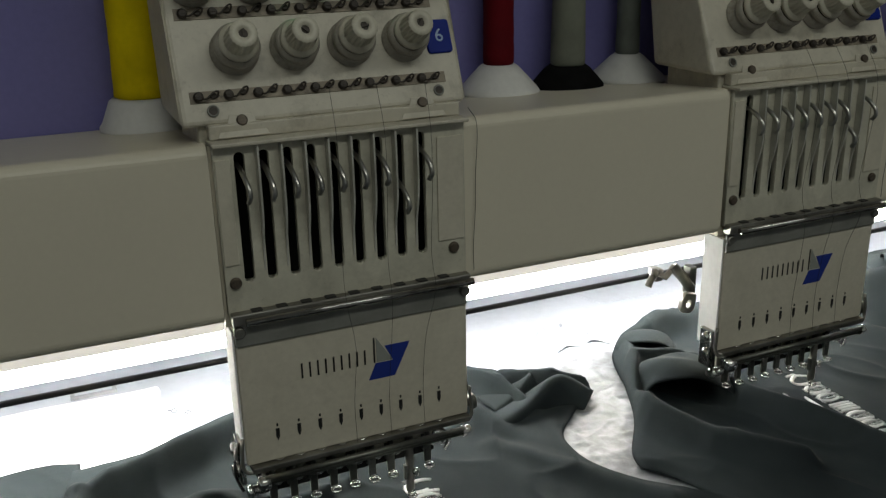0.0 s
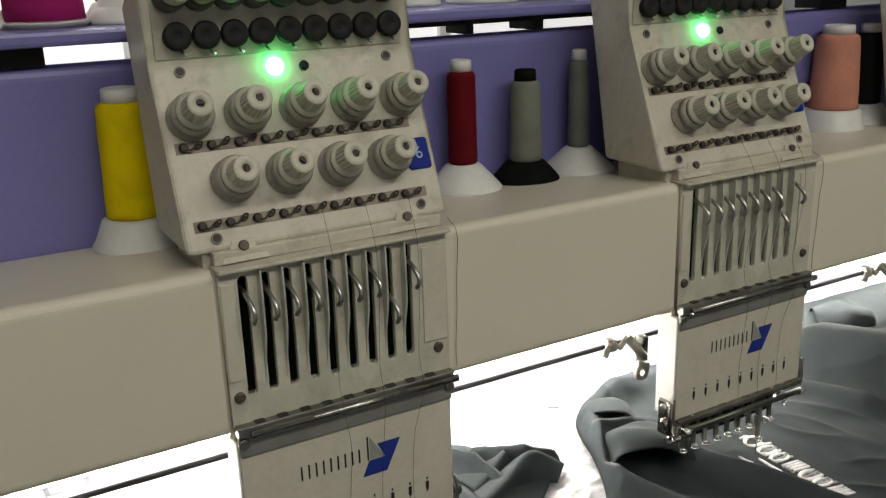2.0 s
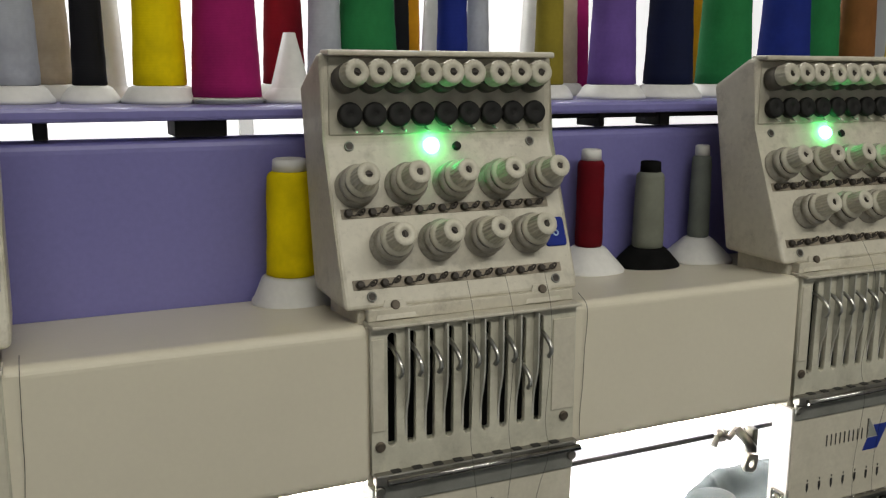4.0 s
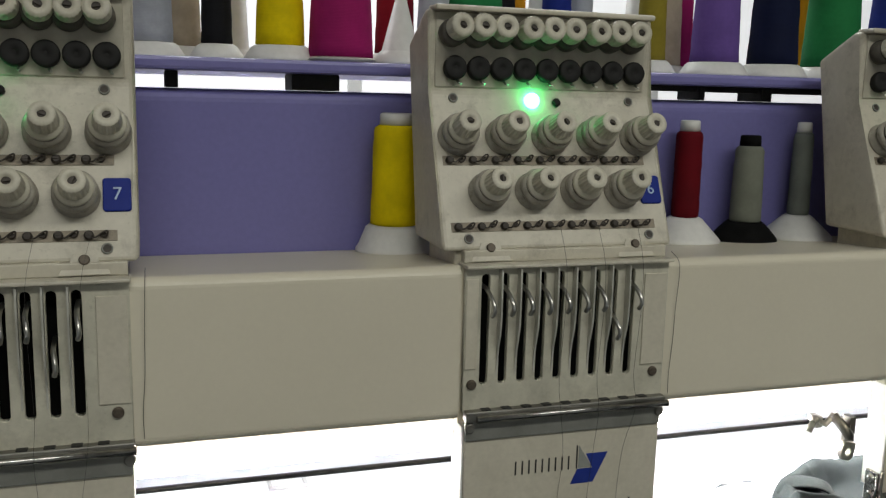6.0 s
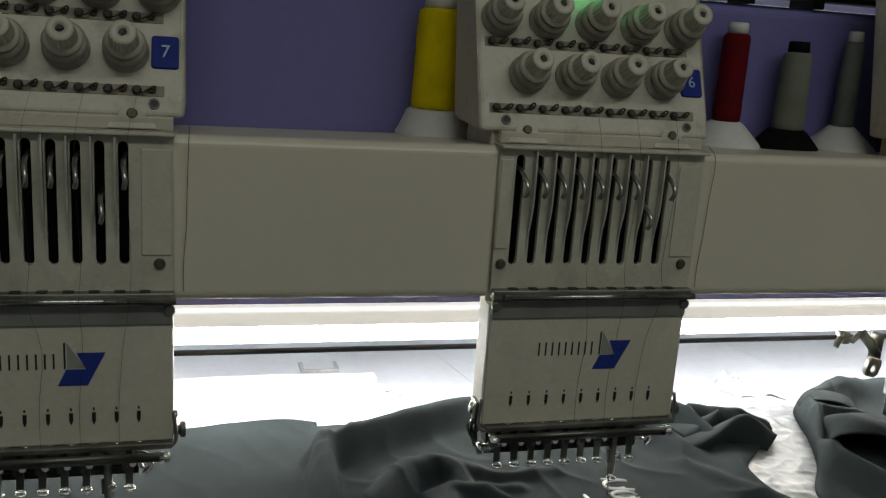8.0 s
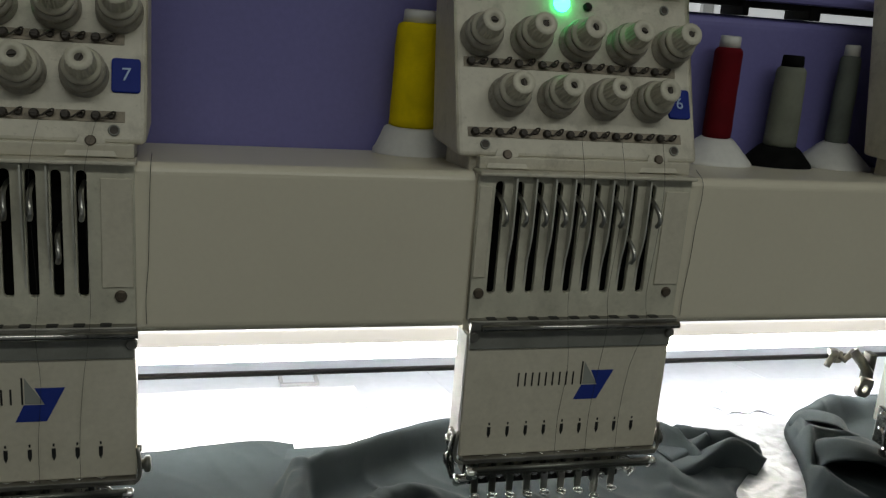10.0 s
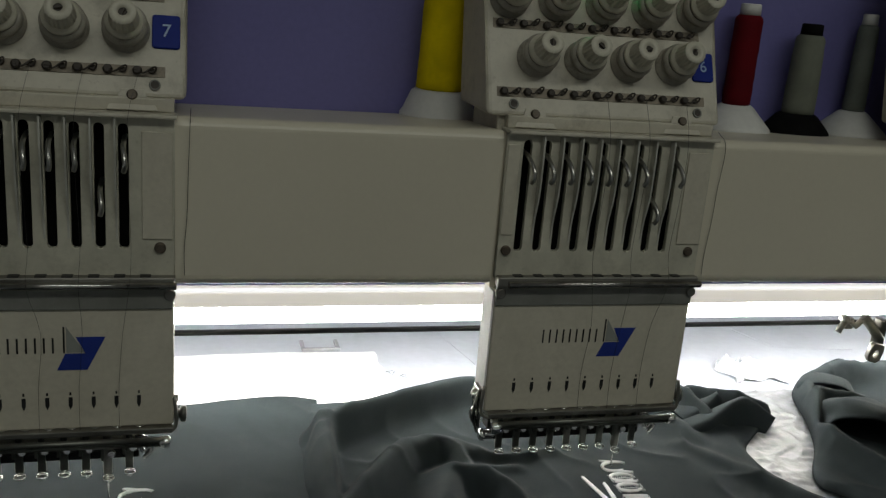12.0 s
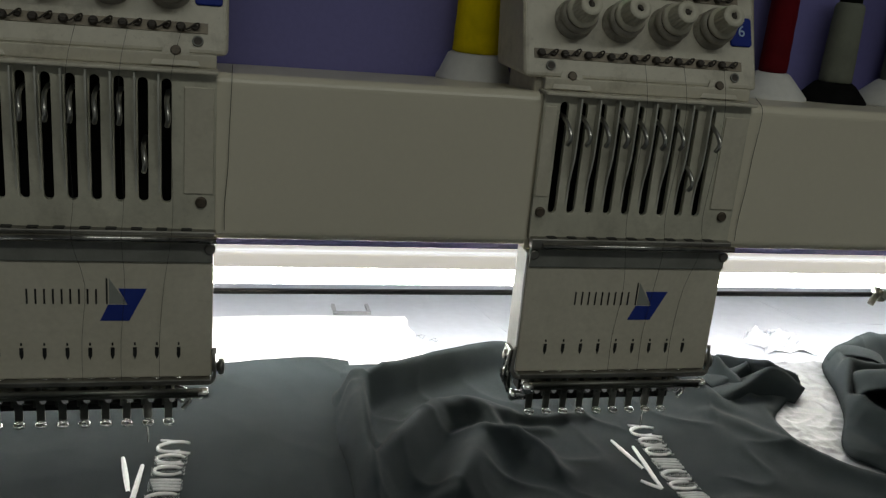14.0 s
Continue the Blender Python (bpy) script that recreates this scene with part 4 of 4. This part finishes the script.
def garment(label, back, front, left, right, ridges, seed, quiet=(), nu=210, nv=190, lift=0.006):
    """A limp garment: a cloth sheet between four edges, raised into folds along ridge lines."""
    g = thing("garment", sum(p[0] for p in back) / len(back), 0.0, TABLE_Z, label, "garment", "garments under the needles")
    bk, fr, lf, rt = resample(back, nu), resample(front, nu), resample(left, nv), resample(right, nv)

    def height(x, y):
        z, up = lift, 0.0
        wob = 0.012 * noise.noise((x * 9, y * 9, seed)) 
        for (pts, hs, w, sharp) in ridges:
            best = 0.0
            for k in range(len(pts) - 1):
                d, t = seg_dist(x + 0.5 * wob, y - 0.5 * wob, pts[k], pts[k + 1])
                q = (hs[k] + (hs[k + 1] - hs[k]) * t) * math.exp(-(d / w) ** sharp)
                if abs(q) > abs(best):
                    best = q
            if best > 0:
                up += best ** 3
            else:
                z += best
        z += up ** (1 / 3)
        calm = 1.0
        for (qx, qy, qr) in quiet:
            calm = min(calm, max(0.0, min(1.0, (math.hypot(x - qx, y - qy) - qr * 0.7) / (qr * 0.5))))
        z = lift + (z - lift) * calm
        z += calm * (0.0010 if seed == 11 else 0.0028) * (1 - abs(noise.noise((x * 17 + y * 9, y * 11 - x * 5, seed + 13)))) ** 6
        z += (0.2 + 0.8 * calm) * (0.35 if seed == 11 else 0.6 if seed == 23 else 1.0) * (0.0024 * noise.noise((x * 22, y * 16, seed + 3)) + 0.0008 * noise.noise((x * 55, y * 40, seed + 7)))
        # fine drag wrinkles that run slantwise through the gathered cloth
        w = 0.0 if seed != 23 else 0.2 + 0.8 * calm
        s = x * 0.75 + y * 0.66
        q = y * 0.75 - x * 0.66
        z += w * 0.0040 * max(0.0, 0.45 - abs(noise.noise((s * 9, q * 42, seed + 12)))) * (0.5 + noise.noise((x * 9, y * 9, seed + 20)))
        return max(z, 0.004)

    bm = bmesh.new()
    grid = []
    for i in range(nu):
        u = i / (nu - 1)
        col = []
        for j in range(nv):
            v = j / (nv - 1)
            p = bk[i] * (1 - v) + fr[i] * v + lf[j] * (1 - u) + rt[j] * u - (bk[0] * (1 - u) * (1 - v) + bk[-1] * u * (1 - v) + fr[0] * (1 - u) * v + fr[-1] * u * v)
            e = min(u * 0.5, (1 - u) * 0.5, v * 0.45) / 0.022
            k = min(1.0, e)
            k = math.sqrt(max(0.0, 1 - (1 - k) ** 2))
            z = TABLE_Z + 0.0042 + (height(p.x, p.y) - 0.0022) * (0.12 + 0.88 * k)
            col.append(bm.verts.new((p.x, p.y, z)))
        grid.append(col)
    for i in range(nu - 1):
        for j in range(nv - 1):
            bm.faces.new((grid[i][j], grid[i + 1][j], grid[i + 1][j + 1], grid[i][j + 1])).smooth = True
    cloth = part("cloth", bm, CLOTH, g)
    mod = cloth.modifiers.new("thickness", "SOLIDIFY")
    mod.thickness, mod.offset = 0.0016, -1
    return g, height


def roll_fold(g, path, radii, a0, a1, seed, wide=1.0):
    """A loose fold of cloth standing open: an arched sheet swept along a line."""
    pts = smooth_path(path, 8)
    bm = bmesh.new()
    rows = []
    for k, p in enumerate(pts):
        t = k / (len(pts) - 1)
        d = (pts[min(k + 1, len(pts) - 1)] - pts[max(k - 1, 0)]).normalized()
        side = d.cross(Vector((0, 0, 1))).normalized()
        up = side.cross(d)
        f = t * (len(radii) - 1)
        i = min(int(f), len(radii) - 2)
        r = radii[i] + (radii[i + 1] - radii[i]) * (f - i)
        row = []
        for q in range(25):
            a = radians(a0 + (a1 - a0) * q / 24)
            rr = r * (1 + 0.16 * noise.noise((k * 0.13, q * 0.16, seed)))
            v = p + rr * (math.cos(a) * side * wide + math.sin(a) * up)
            v.z = max(v.z, TABLE_Z + 0.003)
            row.append(bm.verts.new(v))
        rows.append(row)
    for a, b in zip(rows, rows[1:]):
        for q in range(24):
            bm.faces.new((a[q], a[q + 1], b[q + 1], b[q])).smooth = True
    ob = part("fold", bm, CLOTH, g)
    mod = ob.modifiers.new("thickness", "SOLIDIFY")
    mod.thickness, mod.offset = 0.0016, 0


def embroidery(g, height, hx, length):
    """White satin-stitched ornament: a column of plump strokes with slanting bars beside it, over thin outline stitches."""
    rnd = random.Random(7)
    outline = bmesh.new()

    def top(x, y):
        return TABLE_Z + 0.0042 + height(hx + x, y) - 0.0022

    def stroke(pts, w0, w1):
        """A flat, slightly domed ribbon whose width swells and thins like a brush stroke."""
        n_ = len(pts)
        satin, rows = bmesh.new(), []
        for i, (x, y) in enumerate(pts):
            a, b = pts[max(i - 1, 0)], pts[min(i + 1, n_ - 1)]
            dx, dy = b[0] - a[0], b[1] - a[1]
            d = math.hypot(dx, dy) or 1
            w = (w0 + (w1 - w0) * abs(dx) / d) * (0.55 + 0.45 * math.sin(math.pi * min(1, max(0, (i + 1.2) / (n_ + 1.4))))) * (1 + 0.08 * (i % 2))
            nx, ny = -dy / d * w / 2, dx / d * w / 2
            z = top(x, y)
            rows.append([satin.verts.new((hx + x + nx * k, y + ny * k, z + e)) for k, e in ((1, -0.0004), (0.8, 0.0007), (0, 0.0013), (-0.8, 0.0007), (-1, -0.0004))])
        for a, b in zip(rows, rows[1:]):
            for k in range(4):
                satin.faces.new((a[k], a[k + 1], b[k + 1], b[k]))
        part("satin_stroke", satin, THREAD_WHITE, g, "glossy white satin-stitched stroke")

    def arc(cx, cy, rx, ry, a0, a1, skew=0.0):
        return [(cx + rx * math.cos(a) + skew * ry * math.sin(a), cy + ry * math.sin(a)) for a in [radians(a0 + (a1 - a0) * i / 20) for i in range(21)]]

    def line(x0, y0, x1, y1):
        return [(x0 + (x1 - x0) * i / 10, y0 + (y1 - y0) * i / 10) for i in range(11)]

    # the tall first flourish
    y = 0.026
    stroke(arc(0.057, y, 0.0125, 0.0075, 35, 300, 0.3), 0.0020, 0.0046)
    stroke(line(0.046, y - 0.006, 0.069, y - 0.011), 0.0022, 0.0040)
    stroke(line(0.046, y + 0.0105, 0.056, y + 0.0085), 0.0020, 0.0034)
    k, y = 0, y - 0.0185
    while y > 0.030 - length:
        cx = 0.0565 - 0.07 * (0.026 - y)
        if k % 3 == 2:
            for q in range(4):
                stroke(line(cx - 0.011 + 0.001 * q, y + 0.004 - 0.0040 * q, cx + 0.011, y + 0.002 - 0.0042 * q), 0.0018, 0.0038)
            y -= 0.004
        else:
            stroke(arc(cx, y, 0.0112 + rnd.uniform(-0.002, 0.002), 0.0060, 20 + rnd.uniform(-25, 35), 320 + rnd.uniform(-60, 20), rnd.uniform(-0.2, 0.7)), 0.0019, 0.0044)
            if k % 3 == 0:
                stroke(line(cx - 0.010, y - 0.0065, cx + 0.010, y - 0.0080), 0.0018, 0.0036)
        for q in range(3):
            zig = [(cx - 0.012 + 0.024 * i / 26, y + 0.003 - 0.0045 * q + 0.0026 * (-1) ** i * rnd.uniform(0.4, 1)) for i in range(27)]
            tube(outline, [(hx + a, b, top(a, b) + 0.0004) for a, b in zig], 0.0003, 4)
        y -= 0.0165
        k += 1
    for x0, y0, x1, y1 in ((0.020, 0.012, 0.028, -0.036), (0.035, 0.0, 0.030, -0.067), (0.018, -0.053, 0.030, -0.067)):
        if y1 > 0.022 - length:
            stroke(line(x0, y0, x1, y1), 0.0043, 0.0043)
    tagged(part("outline_stitch", outline, THREAD_GREY, g), "thin grey outline stitches", kind="stuff")


GARMENTS = []
# flat garment under head seven
g7, h7 = garment("charcoal jersey garment lying flat under the needles", [(-0.66, 0.20), (-0.45, 0.19), (-0.33, 0.187), (-0.27, 0.195), (-0.215, 0.200), (-0.185, 0.190)], [(-0.66, -0.36), (-0.45, -0.36), (-0.21, -0.36)],
                 [(-0.66, 0.20), (-0.66, 0.0), (-0.66, -0.36)], [(-0.185, 0.190), (-0.19, 0.12), (-0.205, 0.0), (-0.21, -0.36)],
                 [([(-0.50, 0.16), (-0.30, 0.14)], [0.004, 0.004], 0.03, 2), ([(-0.29, 0.12), (-0.27, -0.05)], [0.003, 0.003], 0.03, 2)], 11, ((-0.345, 0.0, 0.06),))
embroidery(g7, h7, -0.4, 0.105)
GARMENTS.append(g7)
# gathered garment under head six
g6, h6 = garment("charcoal jersey garment gathered in folds on the table", [(-0.195, 0.180), (-0.16, 0.180), (-0.10, 0.188), (-0.01, 0.200), (0.09, 0.212), (0.165, 0.215), (0.205, 0.190), (0.225, 0.150), (0.272, 0.108)], [(-0.225, -0.36), (0.0, -0.36), (0.38, -0.36)],
                 [(-0.195, 0.180), (-0.214, 0.10), (-0.216, 0.03), (-0.212, -0.05), (-0.225, -0.36)], [(0.272, 0.108), (0.225, 0.070), (0.200, 0.040), (0.203, -0.01), (0.240, -0.065), (0.31, -0.15), (0.38, -0.36)],
                 [([(-0.191, 0.097), (-0.164, 0.112), (-0.128, 0.135), (-0.077, 0.160), (-0.033, 0.174), (0.05, 0.182)], [0.024, 0.028, 0.025, 0.024, 0.022, 0.010], 0.016, 2.4),
                  ([(-0.191, 0.097), (-0.200, 0.046), (-0.206, -0.02), (-0.208, -0.10)], [0.024, 0.032, 0.036, 0.034], 0.011, 4.0),
                  ([(-0.205, -0.080), (-0.197, -0.054), (-0.182, -0.024), (-0.158, 0.014), (-0.125, 0.056), (-0.097, 0.064), (-0.066, 0.052)], [0.028, 0.028, 0.027, 0.026, 0.020, 0.016, 0.010], 0.015, 2.4),
                  ([(-0.097, 0.064), (-0.081, 0.046), (-0.077, 0.024)], [0.008, 0.014, 0.010], 0.009, 2),
                  ([(-0.090, 0.018), (-0.068, 0.010), (-0.055, -0.008), (-0.050, -0.038)], [0.014, 0.016, 0.014, 0.008], 0.011, 2.2),
                  ([(-0.060, 0.050), (-0.030, 0.046), (0.010, 0.052)], [0.007, 0.006, 0.003], 0.007, 2),
                  ([(-0.065, 0.032), (-0.030, 0.028)], [0.005, 0.003], 0.006, 2),
                  ([(-0.140, -0.08), (-0.115, -0.03), (-0.098, 0.012)], [0.020, 0.020, 0.014], 0.018, 2),
                  ([(-0.085, -0.10), (0.0, -0.13), (0.10, -0.11)], [0.016, 0.012, 0.004], 0.020, 2),
                  ([(0.09, 0.185), (0.13, 0.13), (0.155, 0.07)], [0.016, 0.018, 0.006], 0.016, 2),
                  ([(0.150, 0.185), (0.185, 0.13), (0.195, 0.09)], [0.020, 0.022, 0.010], 0.009, 2),
                  ([(0.195, 0.145), (0.230, 0.115), (0.262, 0.108)], [0.018, 0.024, 0.020], 0.010, 2.4),
                  ([(0.14, 0.05), (0.22, -0.08)], [0.004, 0.007], 0.012, 2)], 23, ((0.055, -0.02, 0.055),))
embroidery(g6, h6, 0.0, 0.112)


def flap(g, back, ridge, front):
    """A folded edge of cloth standing up from the rest: a sheet over three lines."""
    bm = bmesh.new()
    lines = [smooth_path(q, 8) for q in (back, ridge, front)]
    rows = [smooth_path(list(three), 6) for three in zip(*lines)]
    vs = [[bm.verts.new((p[0], p[1], max(p[2], TABLE_Z + 0.003))) for p in row] for row in rows]
    for a, b in zip(vs, vs[1:]):
        for q in range(len(a) - 1):
            bm.faces.new((a[q], a[q + 1], b[q + 1], b[q])).smooth = True
    ob = part("fold", bm, CLOTH, g)
    mod = ob.modifiers.new("thickness", "SOLIDIFY")
    mod.thickness, mod.offset = 0.0014, 0


flap(g6, [(0.150, 0.130, 0.893), (0.200, 0.134, 0.893), (0.240, 0.130, 0.889), (0.266, 0.100, 0.888)], [(0.150, 0.078, 0.898), (0.186, 0.086, 0.905), (0.229, 0.100, 0.918), (0.262, 0.091, 0.898)], [(0.150, 0.066, 0.891), (0.189, 0.082, 0.890), (0.226, 0.088, 0.889), (0.246, 0.080, 0.888)])
flap(g6, [(0.160, 0.150, 0.893), (0.195, 0.156, 0.893), (0.228, 0.148, 0.889)], [(0.160, 0.102, 0.900), (0.186, 0.110, 0.905), (0.211, 0.120, 0.915)], [(0.165, 0.092, 0.893), (0.195, 0.104, 0.892), (0.222, 0.114, 0.890)])
GARMENTS.append(g6)
# crumpled garment under head five
g5, h5 = garment("crumpled charcoal jersey garment with open folds", [(0.400, 0.205), (0.45, 0.222), (0.52, 0.228), (0.60, 0.215), (0.66, 0.19)], [(0.33, -0.36), (0.5, -0.36), (0.66, -0.36)],
                 [(0.400, 0.205), (0.335, 0.165), (0.298, 0.09), (0.272, 0.04), (0.232, -0.02), (0.255, -0.075), (0.33, -0.36)], [(0.66, 0.19), (0.645, 0.05), (0.64, -0.10), (0.66, -0.36)],
                 [([(0.322, 0.120), (0.350, 0.160), (0.40, 0.180), (0.47, 0.185)], [0.022, 0.022, 0.026, 0.012], 0.016, 2.4),
                  ([(0.290, 0.070), (0.318, 0.105), (0.355, 0.098), (0.385, 0.080)], [0.026, 0.030, 0.026, 0.016], 0.013, 2.6),
                  ([(0.283, 0.062), (0.283, 0.020), (0.300, -0.035), (0.345, -0.085)], [0.024, 0.024, 0.022, 0.018], 0.012, 2.6),
                  ([(0.375, 0.075), (0.372, 0.010), (0.410, -0.07), (0.43, -0.14)], [0.022, 0.024, 0.020, 0.012], 0.016, 2),
                  ([(0.43, 0.19), (0.60, 0.19)], [0.016, 0.014], 0.025, 2), ([(0.56, 0.15), (0.62, 0.02)], [0.012, 0.012], 0.025, 2)], 37, ((0.460, -0.025, 0.050),))
embroidery(g5, h5, 0.4, 0.125)
roll_fold(g5, [(0.328, 0.036, 0.893), (0.341, 0.057, 0.894), (0.356, 0.082, 0.892), (0.375, 0.110, 0.890)], [0.029, 0.034, 0.028, 0.012], -5, 185, 3, 1.5)
roll_fold(g5, [(0.348, 0.124, 0.903), (0.362, 0.146, 0.903), (0.380, 0.176, 0.897)], [0.014, 0.015, 0.008], -5, 185, 5, 1.9)
GARMENTS.append(g5)
# bulky garment under head four
g4, h4 = garment("bulky charcoal garment bunched up on the table", [(0.615, 0.205), (0.70, 0.245), (0.80, 0.265), (0.92, 0.255), (1.15, 0.2)], [(0.64, -0.36), (0.9, -0.36), (1.15, -0.36)],
                 [(0.615, 0.205), (0.605, 0.10), (0.60, 0.0), (0.64, -0.36)], [(1.15, 0.2), (1.15, 0.0), (1.15, -0.36)],
                 [([(0.68, 0.20), (0.95, 0.21)], [0.016, 0.020], 0.045, 2), ([(0.655, 0.17), (0.70, 0.06), (0.78, -0.10)], [0.050, 0.052, 0.046], 0.038, 2.4), ([(0.72, 0.09), (0.95, 0.06)], [0.028, 0.030], 0.06, 2), 
                  ([(0.63, 0.15), (0.78, 0.13), (0.95, 0.15)], [-0.012, -0.014, -0.010], 0.012, 2)], 41)
roll_fold(g4, [(0.756, 0.195, 0.905), (0.782, 0.174, 0.908), (0.82, 0.16, 0.903)], [0.016, 0.022, 0.014], -5, 185, 9, 1.3)
GARMENTS.append(g4)


# ---- clamps on the frame rod ----
def clamp(x):
    c = thing("frame_clamp", x, 0.145, 0.98, "small steel clamp with a ring on the frame rod", "clamp", "clamps on the frame rod")
    bm = bmesh.new()
    bmesh.ops.create_uvsphere(bm, u_segments=14, v_segments=10, radius=0.0052, matrix=Matrix.Translation((x - 0.018, 0.138, 0.985)))
    tube(bm, [(x - 0.019, 0.137, 0.984), (x - 0.024, 0.136, 0.978), (x - 0.027, 0.135, 0.973)], 0.0034, 10)
    box(bm, x - 0.016, x - 0.006, 0.138, 0.152, 0.974, 0.987, 0.002)
    part("jaw", bm, DULL, c)
    bm = bmesh.new()
    tube(bm, [(x - 0.014, 0.137, 0.985), (x - 0.006, 0.136, 0.979), (x + 0.002, 0.134, 0.989), (x + 0.006, 0.131, 0.986)], 0.0036, 10)
    part("link", bm, DULL, c)
    bm = bmesh.new()
    tube(bm, [(x + 0.001, 0.134, 0.990), (x + 0.009, 0.127, 0.979), (x + 0.015, 0.121, 0.968)], 0.0054, 6)
    box(bm, x + 0.014, x + 0.022, 0.122, 0.134, 0.950, 0.990, 0.0015)
    part("arm", bm, RAIL, c)
    loop = [(-0.006, 0.009), (0.006, 0.009), (0.0075, 0.004), (0.0075, -0.006), (0.004, -0.0095), (-0.004, -0.0095), (-0.0075, -0.006), (-0.0075, 0.004)]
    hole = [(0.0042 * math.cos(a), 0.0052 * math.sin(a) - 0.001) for a in [2 * math.pi * k / 16 for k in range(16)]]
    piece("ring", flat_plate("ring", loop, [hole], Matrix.Rotation(radians(14), 4, "Y") @ Matrix.Rotation(math.pi / 2, 4, "X"), 0.006, DULL, 0.001), Matrix.Translation((x + 0.007, 0.116, 0.957)), c, "steel ring with a round hole")
    return c


CLAMPS = [clamp(0.378), clamp(0.80)]


# ---- what moves ----
def motions():
    # the embroidery frame shifts cloth, rod and clamps to and fro
    shift = [(0, 0.004), (0.5, -0.005), (1, -0.003), (1.5, -0.002), (2, -0.004), (2.5, 0.003), (3, -0.004), (3.5, 0.004), (4, -0.003), (4.5, 0.003), (5, -0.003), (5.5, 0.001), (6, -0.004), (6.5, 0.006), (7, -0.003), (7.5, 0.001),
             (8, -0.003), (8.5, 0.004), (9, -0.003), (9.5, 0.003), (10, -0.0065), (10.5, 0.0045), (11, 0.0), (11.5, -0.005), (12, 0.0035), (12.5, 0.0035), (13, -0.006), (13.5, 0.0065), (14, 0.0025)]
    for ob, share in [(g, 1.0) for g in GARMENTS] + [(c, 0.35) for c in CLAMPS + [rod]]:
        p = ob.location.copy()
        walk(ob, [(t, Matrix.Translation(p + Vector((0, share * d, 0)))) for t, d in shift])
    # needle and take-up lever of the sewing position
    half = {0: 1.0, 5: 0.9, 100: 0.3, 105: 0.9, 110: 1.0, 115: 0.8, 120: 0.2, 125: 1.0, 130: 1.0, 135: 0.8, 140: 0.0}
    beat = [(i / 10, half.get(i, (0.8, 0.1, 0.9, 0.2, 0.7)[i % 5]) if i < 137 else 0.0) for i in range(141)]
    for h in HEADS.values():
        for ob in h.children:
            role = ob.get("role")
            p = ob.location.copy()
            if role == "foot":
                walk(ob, [(t, Matrix.Translation(p + Vector((0, 0, -0.022 * k)))) for t, k in beat])
            elif role == "lever":
                walk(ob, [(t, Matrix.Translation(p + Vector((0, 0.004, -0.022 - 0.010 * (1 - k))))) for t, k in beat])


motions()
